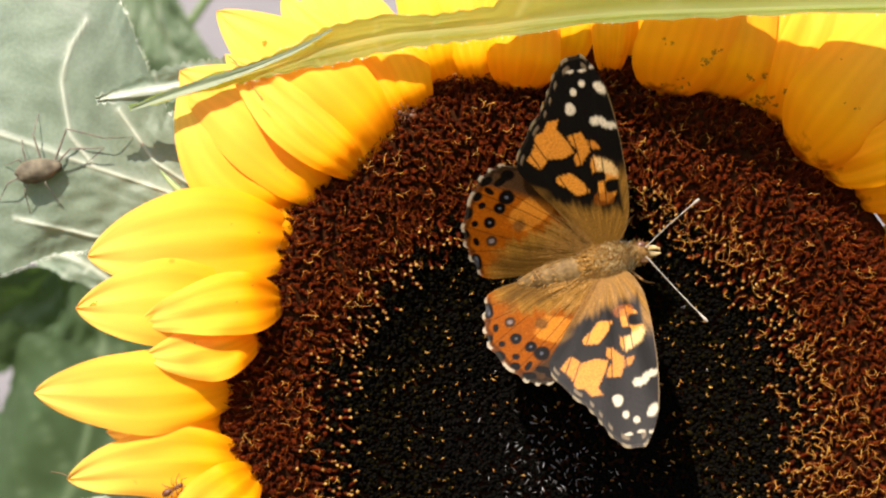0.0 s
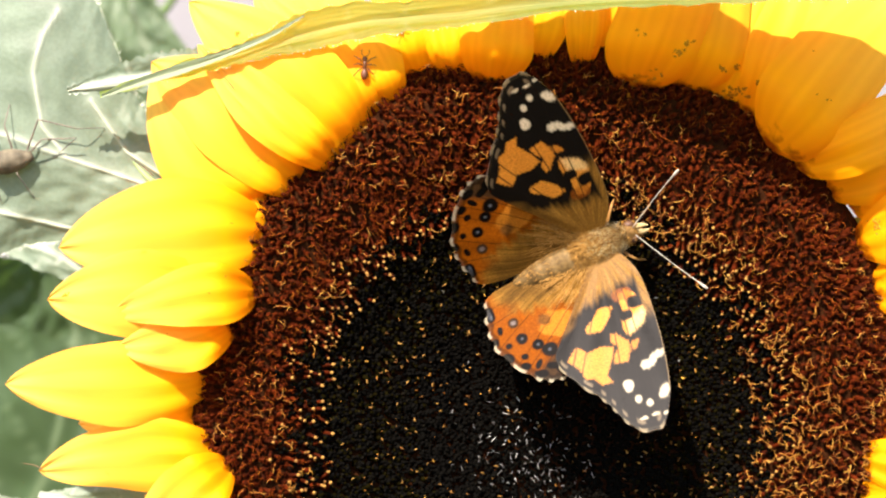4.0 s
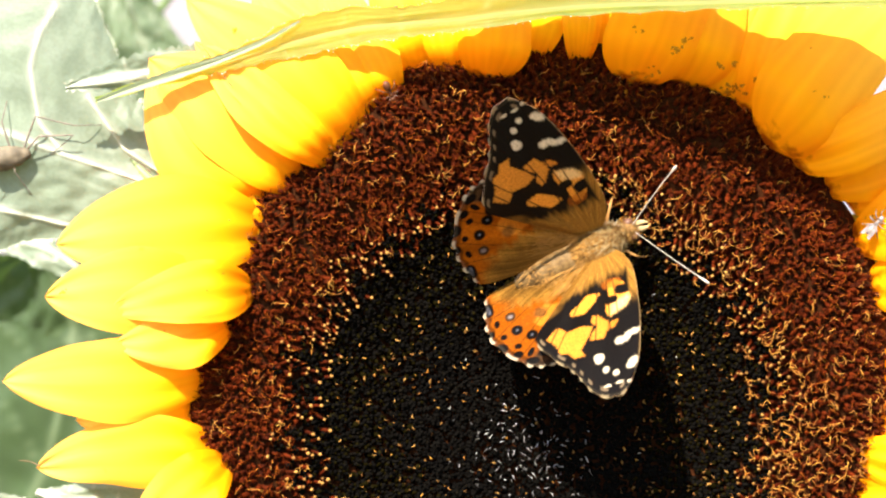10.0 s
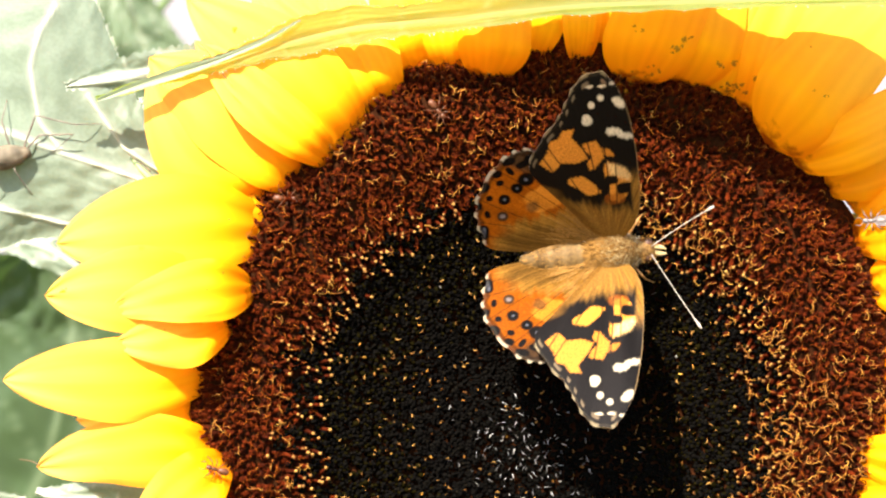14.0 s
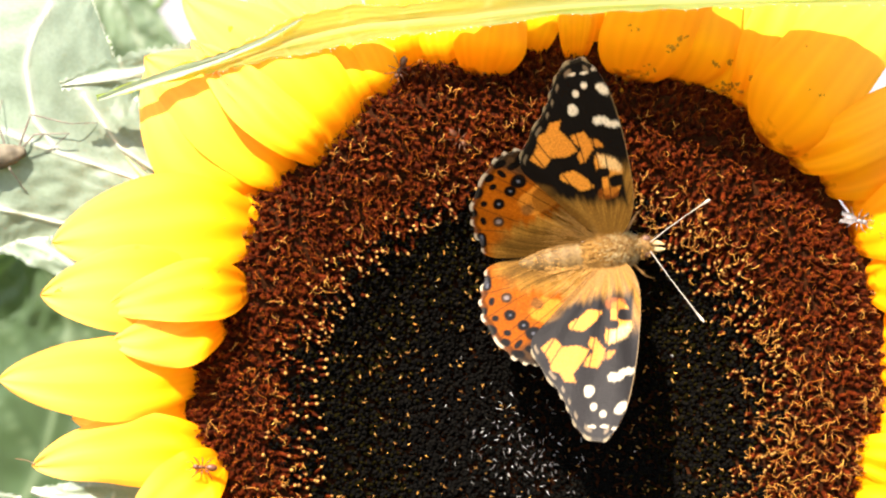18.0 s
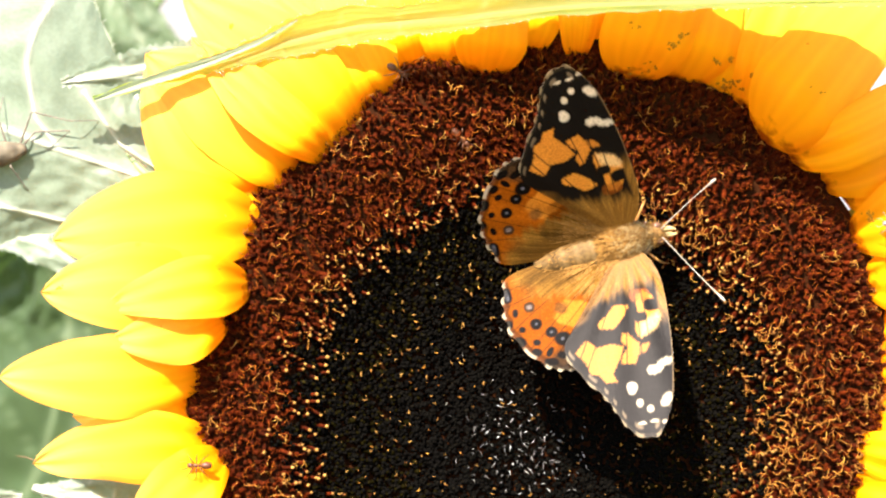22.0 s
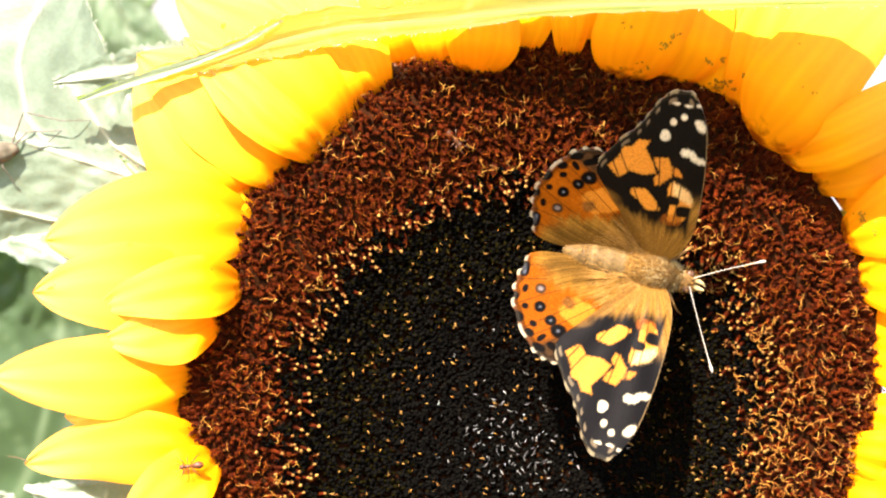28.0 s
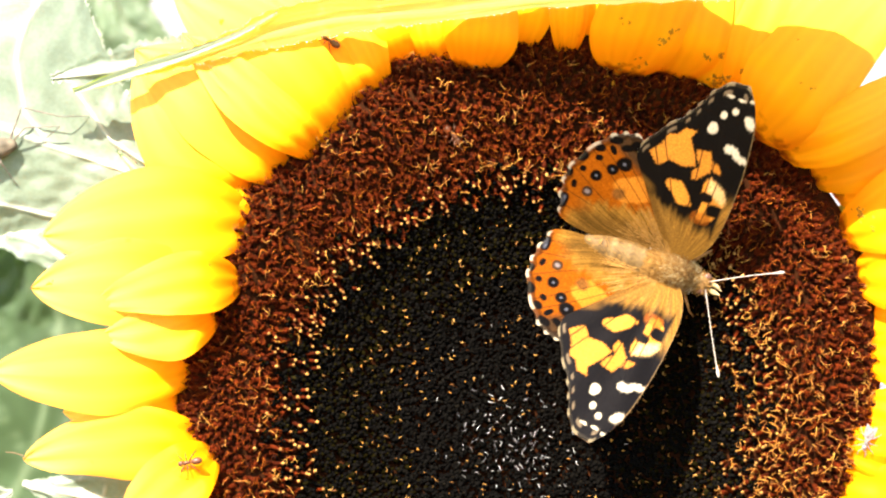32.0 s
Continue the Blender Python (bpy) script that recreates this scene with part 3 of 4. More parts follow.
plant = thing("sunflower_plant", "hairy green sunflower stem with broad pale green leaves", "plant", FACE)
part("stem", stem_mesh("stem", [(13.7, -20.6, -18), (13, -22, -34), (10, -60, -52), (4, -300, -64), (0, -900, -70), (0, -1500, -72)], [7, 8, 9, 11, 13, 15]), plant)
broad = part("leaf", leaf_mesh(chart([(372, 362, -14), (240, 315, -12), (110, 272, -11), (-60, 215, -12), (-380, 110, -22)]), (0.35, 1, 0.05),
     [1, 4, 7.5, 11, 16, 23, 28, 26, 14, 0.5], [1, 5, 8, 10.5, 12, 15, 20, 21, 12, 0.5], M_LEAF, curl=2.5, teeth=0.3, ripple=1.0, nveins=5, seed=1, nu=180, nv=110,
     lines=[chart(r) for r in (((372, 362, -12), (240, 315, -12), (110, 272, -11)), ((110, 272, -11), (65, 215, -11), (50, 120, -11), (66, 55, -11), (95, 10, -11)),
                               ((110, 272, -11), (-20, 226, -11), (-150, 180, -12)), ((190, 415, -12), (60, 385, -11), (-40, 362, -11)), ((300, 318, -12), (215, 262, -11), (150, 170, -11)))]), plant,
     "broad pale green leaf with white veins")
part("petiole", stem_mesh("petiole", [at(372, 362, -14), (-18, -4, -26), (0, -40, -44), (8, -80, -52)], [1.2, 1.5, 2.2, 3], 8), plant)
part("leaf", leaf_mesh(chart([(430, 100, -6), (330, 116, -4), (230, 132, -4), (112, 152, -5)]), (0.0, 1, 0.1),
     [2.4, 2.8, 3.1, 2.5, 0.2], [2.6, 2.4, 2.0, 1.4, 0.2], M_LEAF, curl=0.4, teeth=0.6, ripple=0.5, nveins=5, seed=2, nu=60, nv=21), plant,
     "small toothed pale green leaf")
# darker green puts the shade of this region into the leaf's colour
part("leaf", leaf_mesh(chart([(430, 225, -19), (320, 205, -18), (210, 185, -18)]), (0.1, 1, -0.6),
     [7, 6.5, 0.3], [6, 6, 0.3], M_LEAF_MID, curl=0.6, teeth=0.4, ripple=0.6, seed=3, nu=60, nv=21), plant)
part("leaf", leaf_mesh(chart([(420, 290, -16), (340, 275, -15), (255, 240, -15)]), (0.1, 1, 0.1),
     [6, 5.5, 0.3], [5, 5, 0.3], M_LEAF, curl=0.6, teeth=0.3, ripple=0.6, seed=4, nu=60, nv=21), plant)
part("leaf", leaf_mesh(chart([(330, 960, -12), (200, 900, -12), (60, 868, -14)]), (0.2, 1, 0.1),
     [5, 4.5, 0.3], [7, 6, 0.3], M_LEAF, curl=0.6, teeth=0.3, ripple=0.8, seed=5, nu=60, nv=21), plant)
part("leaf", leaf_mesh(chart([(-180, 990, -22), (-70, 920, -20), (40, 882, -20)]), (0.3, 1, 0.1),
     [9, 6, 0.3], [9, 7, 0.3], M_LEAF, curl=0.6, teeth=0.3, ripple=0.8, seed=6, nu=60, nv=21), plant)

# the neighbour whose leaf hangs over the flower
neighbour = thing("sunflower_plant", "green sunflower stalk with one long leaf hanging over the flower", "plant", FACE)
over = part("leaf", leaf_mesh(chart([(163, 174, 4), (300, 132, 5), (389, 108, 6), (461, 85, 6.5), (522, 66, 7), (622, 44, 8), (703, 36, 10), (816, 26, 12.5), (1000, 6, 16), (1268, -2, 24), (1568, -8, 31), (1950, -8, 33)]), (0, 0.99, 0.1),
     [0.2, 0.9, 1.1, 1.6, 2.7, 2.6, 1.9, 2.3, 19, 24, 26, 26], [0.2, 0.9, 1.1, 1.6, 2.4, 2.3, 2.0, 1.8, 1.4, 1.0, 0.9, 0.9], M_LEAF_OVER, curl=2.0, teeth=0.3, ripple=0.35, nveins=9, seed=7, nu=160), neighbour,
     "long arching leaf with toothed edge, lit through")
part("leaf_fold", leaf_mesh(chart([(165, 175, 4.8), (240, 149, 5.6), (310, 127, 6.2), (389, 100, 7.0), (461, 70, 7.6), (524, 33, 8.2)]), (0.45, 0.9, 0.0),
     [0.2, 0.6, 0.75, 0.55, 0.35, 0.1], [0.2, 0.6, 0.7, 0.4, 0.25, 0.1], M_LEAF_FOLD, curl=0.15, teeth=0.1, ripple=0.12, nveins=2, seed=8, nu=60, nv=15), over, "pale upper face where the leaf turns over")
part("petiole", stem_mesh("petiole", [at(1940, -8, 33), (104, 30, 30), (125, 0, 18), (130, -60, 12)], [1.3, 1.8, 2.4, 3], 8), neighbour)
part("stem", stem_mesh("stem", [(128, 60, 8), (130, -60, 10), (134, -500, 4), (140, -1500, 0)], [5, 8, 11, 14]), neighbour)


def edge_hairs(leaf_ob, nu, nv, count, length, seed):
    """Fine white hairs along the margins of a leaf."""
    rng = random.Random(seed)
    co = [v.co for v in leaf_ob.data.vertices]
    verts, faces = [], []
    for _ in range(count):
        i, j, d = rng.randrange(2, nu - 2), *rng.choice(((0, -1), (nv - 1, 1)))
        p = co[i * nv + j]
        out = (p - co[i * nv + j - d]).normalized()
        along = (co[(i + 1) * nv + j] - p).normalized()
        e = p + (out + along * rng.uniform(-0.6, 0.6) + Vector((0, 0, rng.uniform(-0.3, 0.5)))).normalized() * length * rng.uniform(0.4, 1) * MM
        w = along * 0.035 * MM
        k = len(verts)
        verts += [p - w, p + w, e]
        faces.append((k, k + 1, k + 2))
    ob = part("edge_hair", mesh_of("edge_hair", verts, faces, M_HAIR), leaf_ob, "fine white hairs on the leaf edge")
    ob["kind"] = "stuff"


edge_hairs(broad, 180, 110, 900, 1.1, 1)
edge_hairs(over, 160, 41, 260, 0.4, 2)


def back_leaves():
    back = thing("shrub", "leafy garden plant behind, shade painted into its dark green leaves", "plant", FACE)
    part("stem", stem_mesh("stem", [(-150, 40, -260), (-140, -300, -270), (-130, -1500, -280)], [4, 8, 12]), back)
    # three leaves whose shade is painted in by their dark colour
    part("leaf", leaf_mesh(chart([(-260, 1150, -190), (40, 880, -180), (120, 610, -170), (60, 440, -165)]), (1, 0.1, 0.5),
         [24, 30, 22, 0.5], [24, 34, 26, 0.5], M_LEAF_SHADED, curl=4, ripple=4, seed=11, nu=60, nv=31), back)
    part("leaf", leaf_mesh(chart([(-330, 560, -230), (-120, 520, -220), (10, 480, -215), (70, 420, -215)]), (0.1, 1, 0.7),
         [10, 22, 14, 0.5], [10, 22, 14, 0.5], M_LEAF_SHADED, curl=4, ripple=4, seed=12, nu=60, nv=31), back)
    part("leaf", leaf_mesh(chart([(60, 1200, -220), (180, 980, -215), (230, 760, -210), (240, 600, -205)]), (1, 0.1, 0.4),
         [24, 26, 18, 0.5], [24, 26, 18, 0.5], M_LEAF_SHADED, curl=4, ripple=4, seed=13, nu=60, nv=31), back)
    part("leaf", leaf_mesh(chart([(60, 260, -250), (150, 130, -245), (170, 20, -240), (150, -160, -240)]), (1, 0.1, 0.3),
         [14, 14, 9, 0.5], [12, 14, 9, 0.5], M_LEAF_MID, curl=3, ripple=3, seed=14, nu=60, nv=31), back)
    part("leaf", leaf_mesh(chart([(300, 260, -230), (270, 130, -228), (230, 20, -226), (200, -120, -224)]), (1, 0.1, 0.2),
         [10, 11, 7, 0.5], [10, 10, 7, 0.5], M_LEAF_MID, curl=3, ripple=3, seed=15, nu=60, nv=31), back)
    # added pale leaf, stands in for a bright gap in the background
    part("leaf", leaf_mesh(chart([(-20, 400, -70), (70, 430, -66), (140, 475, -64), (215, 560, -64)]), (0.6, 1, 0.2),
         [3, 5, 4, 0.3], [3, 4, 3, 0.3], M_LEAF, curl=1, ripple=1, seed=16, nu=40, nv=21), back)
    part("twig", rod("twig", chart([(40, 400, -240), (180, 160, -240), (330, -60, -240)]), [1.6, 1.4, 1.2], M_GREEN), back)
    part("twig", rod("twig", chart([(120, 20, -235), (220, 90, -235), (420, 120, -236)]), [1.2, 1.2, 1.0], M_GREEN), back)


back_leaves()

ground_v = [(x, y, 0.012 * noise.noise(Vector((x * 3, y * 3, 0)))) for x in np.concatenate(([-400, -60, -12], np.linspace(-4, 4, 41), [12, 60, 400])) for y in np.concatenate(([-400, -60, -12], np.linspace(-4, 4, 41), [12, 60, 400]))]
tagged(new("ground", mesh_of("ground", ground_v, grid_faces(47, 47), M_SOIL)), "bare brown garden soil", "ground", kind="structure")
wall = bmesh.new()
bmesh.ops.create_cube(wall, size=1, matrix=Matrix.Translation((0, 1.3, 1.4)) @ Matrix.Diagonal((9, 0.2, 2.8, 1)))
bmesh.ops.bevel(wall, geom=wall.edges[:], offset=0.01, segments=2, affect="EDGES")
wm = bpy.data.meshes.new("wall")
wall.to_mesh(wm)
wm.materials.append(M_WALL)
tagged(new("wall", wm), "pale rendered garden wall behind the plants", "wall", kind="structure")


# ---- the butterfly ----
INK, ORANGE, AMBER, CREAM = np.array([0.0040, 0.0028, 0.0020]), np.array([0.36, 0.090, 0.003]), np.array([0.82, 0.32, 0.032]), np.array([0.74, 0.65, 0.44])
HAIR, BROWN, GREY = np.array([0.38, 0.185, 0.026]), np.array([0.0656, 0.0328, 0.0123]), np.array([0.2460, 0.2542, 0.2952])


def soft(x, a, b):
    t = np.clip((x - a) / (b - a), 0, 1)
    return t * t * (3 - 2 * t)


def blob(p, cx, cy, rx, ry, turn=0.0, fuzz=0.10, power=3.2):
    """How far points lie inside an oval patch with uneven edge: 1 inside, 0 outside."""
    a = radians(turn)
    d = p - np.array([cx, cy])
    u = d[:, 0] * math.cos(a) + d[:, 1] * math.sin(a)
    v = -d[:, 0] * math.sin(a) + d[:, 1] * math.cos(a)
    wob = 0.035 * np.sin(u * 3.1 + cx * 3) + 0.035 * np.sin(v * 3.7 + cy * 2)
    q = (np.abs(u / rx) ** power + np.abs(v / ry) ** power) ** (1 / power) + wob
    return 1 - soft(q, 1 - fuzz, 1 + fuzz)


def paint(col, mask, ink):
    return col * (1 - mask[:, None]) + ink * mask[:, None]


def veins_of(p, root, angles, width):
    d = p - root
    ang = np.degrees(np.arctan2(d[:, 0], d[:, 1]))
    r = np.hypot(d[:, 0], d[:, 1])
    out = np.zeros(len(p))
    for a in angles:
        off = np.abs(np.radians(ang - a + 2.5 * np.sin(r * 0.12 + a))) * r
        out = np.maximum(out, 1 - soft(off, width * 0.5, width))
    return out * soft(r, 4, 8)


def patch(p, corners, fuzz=0.16):
    """How far points lie inside a patch with these corners: 1 inside, 0 outside, with a soft scaly edge."""
    c = np.array(corners, float)
    inside, near = np.zeros(len(p), bool), np.full(len(p), 1e9)
    for a, b in zip(c, np.roll(c, -1, axis=0)):
        ab = b - a
        q = np.clip(((p - a) @ ab) / (ab @ ab), 0, 1)
        near = np.minimum(near, np.hypot(*(p - a - q[:, None] * ab).T))
        over = (a[1] > p[:, 1]) != (b[1] > p[:, 1])
        inside ^= over & (p[:, 0] < ab[0] * (p[:, 1] - a[1]) / (ab[1] if ab[1] else 1e-9) + a[0])
    edge = np.where(inside, near, -near) + 0.07 * np.sin(p[:, 0] * 9 + 2 * np.sin(p[:, 1] * 5)) + 0.05 * np.sin(p[:, 1] * 13)
    return soft(edge, -fuzz, fuzz)


def strands(ang, along):
    """Uneven light and dark streaks of hair that fan out with the angle."""
    q = np.zeros(len(ang))
    for k, f in enumerate((31, 53, 87, 139, 211)):
        q += np.sin(ang * f + 2.1 * np.sin(along * (0.35 + 0.11 * k) + k) + 1.7 * k)
    return (0.8 + 0.09 * q)[:, None]


def forewing_colours(p, rim, run):
    col = np.repeat(INK[None], len(p), 0)
    # the orange field in the cell, the broken band across the middle, and the crescent at the front edge
    for ink, corners in ((AMBER, ((-5.6, 12.5), (-4.0, 11.2), (-3.1, 10.1), (-1.2, 10.4), (-1.8, 11.7), (-3.5, 13.6), (-5.5, 13.4))),
                         (ORANGE * 0.2 + AMBER * 0.8, ((-9.2, 16.5), (-7.6, 14.8), (-6.2, 16.2), (-4.4, 15.9), (-2.7, 16.5), (-3.2, 18.0), (-4.6, 20.3), (-4.2, 21.6), (-5.7, 21.5), (-6.3, 20.3), (-7.6, 19.8), (-8.0, 18.2))),
                         (ORANGE * 0.25 + AMBER * 0.75, ((-2.8, 15.8), (-2.5, 14.5), (-1.9, 14.6), (-1.2, 15.4), (-0.5, 16.2), (-0.6, 17.5), (-1.4, 19.2), (-3.2, 19.0), (-2.9, 17.8), (-2.0, 16.7))),
                         (ORANGE * 0.4 + AMBER * 0.6, ((-0.4, 16.6), (1.1, 16.4), (0.3, 17.6), (-0.5, 17.9))),
                         (AMBER, ((-0.2, 9.1), (1.2, 8.4), (2.2, 9.2), (2.9, 11.4), (3.0, 12.6), (2.3, 14.1), (1.0, 15.0), (-0.2, 15.6), (-0.6, 14.5), (-0.5, 13.0), (0.0, 11.2)))):
        col = paint(col, patch(p, corners), ink)
    col = paint(col, blob(p, 0.6, 9.0, 1.4, 1.0) * 0.6, ORANGE)
    col = paint(col, patch(p, ((0.2, 13.4), (2.7, 11.9), (3.0, 12.6), (2.3, 14.1), (1.0, 15.0), (-0.1, 15.3)), 0.4) * 0.85, np.array([0.90, 0.64, 0.26]))
    for cx, cy, rx, ry in ((2.1, 10.7, 1.15, 0.95), (0.3, 12.4, 0.9, 0.8), (-0.4, 11.9, 0.5, 0.6)):
        col = paint(col, blob(p, cx, cy, rx, ry), INK)
    # hairs of the wing root
    near = 1 - soft(p[:, 1] + 0.28 * p[:, 0] + 0.35 * np.sin(p[:, 0] * 2.3) + 0.25 * np.sin(p[:, 0] * 7.1), 6.4, 8.8)
    front = soft(p[:, 0], 2.7, 3.3) * (1 - soft(p[:, 1], 10.5, 14.5))
    strand = strands(np.arctan2(p[:, 0] + 0.5, p[:, 1] + 1.5), p[:, 1])
    col = paint(col, np.maximum(near, front), HAIR * strand)
    back = (1 - soft(p[:, 1] + 0.95 * p[:, 0] + 0.4 * np.sin(p[:, 1] * 2), 3.2, 5.2)) * (1 - soft(p[:, 1], 11.5, 14.5))
    col = paint(col, back * 0.8, HAIR * 0.75 + BROWN * 0.2)
    col = paint(col, veins_of(p, np.array([0, 0]), (-38, -29, -20, -10, -3, 5), 0.13) * 0.8 * soft(p[:, 1], 7, 10), INK * 1.5)
    cream = patch(p, ((0.1, 20.3), (0.6, 19.8), (1.2, 20.0), (1.9, 19.3), (2.7, 18.95), (3.6, 19.05), (3.5, 19.7), (2.4, 20.1), (1.9, 20.8), (0.9, 21.2), (0.2, 21.0)), 0.12)
    cream = np.maximum(cream, patch(p, ((1.1, 25.3), (1.7, 24.4), (2.6, 23.9), (2.9, 24.9), (2.1, 25.9), (1.2, 25.8)), 0.12))
    for cx, cy, rx, ry in ((-2.3, 22.6, 0.74, 0.7), (-2.4, 23.1, 0.52, 0.5), (-1.6, 25.0, 0.44, 0.55), (-0.3, 26.0, 0.46, 0.46), (-1.7, 27.9, 0.55, 0.2), (0.0, 27.8, 0.55, 0.2), (1.3, 28.1, 0.35, 0.2)):
        cream = np.maximum(cream, blob(p, cx, cy, rx, ry, 0, 0.14, 2.2))
    col = paint(col, cream, CREAM)
    lead = soft(rim, 0.972, 0.992) * (1 - soft(run, 0.26, 0.32))
    col = paint(col, lead * 0.8, np.array([0.28, 0.18, 0.07]))
    margin = soft(run, 0.34, 0.38) * (1 - soft(run, 0.73, 0.76))
    lunule = soft(np.sin(run * 118 + 2 * np.sin(run * 23)), 0.1, 0.6)
    col = paint(col, soft(rim, 0.93, 0.945) * (1 - soft(rim, 0.955, 0.965)) * margin * lunule * 0.6, np.array([0.30, 0.22, 0.12]))
    return paint(col, soft(rim, 0.979, 0.988) * margin * (0.04 + 0.45 * lunule), np.array([0.58, 0.46, 0.24]))


def hindwing_colours(p, rim, run):
    col = np.repeat(ORANGE[None] * 0.82, len(p), 0)
    col = paint(col, blob(p, -8.6, 9.6, 3.6, 2.0, 25) * 0.5, AMBER)
    col = paint(col, soft(p[:, 1] + 0.62 * p[:, 0], 5.2, 7.2), BROWN * 0.9)
    col = paint(col, blob(p, -11.0, 7.9, 0.9, 0.8, 20, 0.4) * 0.75, BROWN)
    # the row of eyespots, the dashes behind it and the marginal marks
    for cx, cy, r, eye in ((-15.3, 6.75, 0.82, 2), (-14.85, 9.5, 0.86, 1), (-13.0, 11.15, 0.88, 1), (-11.7, 12.5, 1.12, 1)):
        col = paint(col, blob(p, cx, cy, r, r * 0.95, 0, 0.16, 2.1), INK if eye == 1 else BROWN * 0.8)
        col = paint(col, blob(p, cx, cy, r * (0.2 if eye == 1 else 0.45), r * (0.2 if eye == 1 else 0.4), 0, 0.3) * (0.45 if eye == 1 else 0.8), GREY if eye == 1 else GREY * 0.6 + HAIR * 0.3)
    for cx, cy, rx, ry, turn in ((-17.4, 7.2, 0.42, 0.62, 10), (-16.9, 9.9, 0.5, 0.45, 0), (-15.3, 12.2, 0.55, 0.45, 20), (-13.8, 14.0, 0.42, 0.8, 40), (-12.0, 14.9, 0.9, 0.55, 20),
                                 (-18.1, 4.3, 0.75, 1.25, 0), (-18.6, 8.7, 0.6, 0.7, 0), (-17.6, 11.6, 0.95, 0.75, 30), (-15.6, 13.6, 0.8, 0.55, 30), (-13.9, 15.5, 0.95, 0.6, 15), (-10.8, 15.6, 1.0, 0.8, 0)):
        col = paint(col, blob(p, cx, cy, rx, ry, turn, 0.14, 2.2), INK)
    col = paint(col, blob(p, -18.1, 4.3, 0.3, 0.8, 0, 0.3) * 0.6, GREY * 0.7)
    col = paint(col, veins_of(p, np.array([0, 0]), (-100, -80, -71, -62, -54, -46, -39), 0.11) * 0.55, INK * 2)
    strand = strands(np.arctan2(p[:, 1] + 1.5, -p[:, 0]), p[:, 0])
    near = 1 - soft(p[:, 1] - 0.18 * (p[:, 0] + 12) + 0.4 * np.sin(p[:, 0] * 2.1) + 0.3 * np.sin(p[:, 0] * 5.3), 4.8, 6.8)
    near *= soft(p[:, 0] + 0.5 * np.sin(p[:, 1] * 2.7), -16.2, -13.2)
    inner = 1 - soft(p[:, 1] + 0.06 * p[:, 0] + 0.3 * np.sin(p[:, 0]), 1.4, 3.4)
    col = paint(col, np.maximum(near, inner * 0.95 * soft(p[:, 0], -18, -16)), HAIR * 0.92 * strand)
    # darker hairs by the body, with the abdomen's shadow painted in
    body_shade = 1 - soft(p[:, 1] + 0.10 * p[:, 0] + 0.5 * np.sin(p[:, 0] * 0.8) + 0.3 * np.sin(p[:, 0] * 3.1), 1.8, 4.6)
    col = paint(col, body_shade * 0.9 * soft(p[:, 0], -17, -14), (HAIR * 0.35 + BROWN * 0.4) * strand)
    margin = soft(run, 0.20, 0.23) * (1 - soft(run, 0.75, 0.79))
    lunule = soft(np.sin(run * 82 + 2 * np.sin(run * 19)), -0.1, 0.5)
    col = paint(col, soft(rim, 0.945, 0.955) * margin * 0.6, INK)
    return paint(col, soft(rim, 0.974, 0.985) * margin * (0.03 + 0.6 * lunule), CREAM)


def under_colours(p, fore, rim):
    n = np.sin(p[:, 0] * 2.1 + np.sin(p[:, 1] * 1.7) * 1.5) * np.sin(p[:, 1] * 2.3 + p[:, 0])
    pale = np.array([0.60, 0.48, 0.33])
    col = np.repeat(pale[None], len(p), 0)
    col = paint(col, soft(n, 0.0, 0.4) * 0.7, np.array([0.30, 0.19, 0.10]))
    if fore:
        col = paint(col, 1 - soft(p[:, 1], 15, 18), np.array([0.66, 0.28, 0.10]))
    return paint(col, soft(rim, 0.93, 0.97), INK)


FORE = ((0, 0.2), (2.6, 3.2), (3.8, 6.4), (4.1, 10.2), (4.05, 14), (3.9, 17.5), (3.4, 22), (2.8, 25), (1.6, 28), (0.3, 29.8), (-0.8, 30.1), (-2.5, 29.5), (-3.9, 28), (-5.0, 25.8), (-6.0, 23.9), (-7.2, 22.2), (-8.8, 20.2), (-10.1, 18), (-10.7, 16), (-10.0, 14), (-7.1, 11), (-4.2, 7), (-1.5, 2.5), (-1, 0.2))
HIND = ((0, 0.2), (-1, 6), (-4.5, 12.5), (-8.5, 16.2), (-11.2, 17.2), (-13.2, 16.9), (-15, 15.8), (-16.6, 13.7), (-18.1, 11.5), (-18.9, 9), (-19, 6.2), (-18.4, 3.4), (-17.6, 1.6), (-14, 0.6), (-6, 0.2))


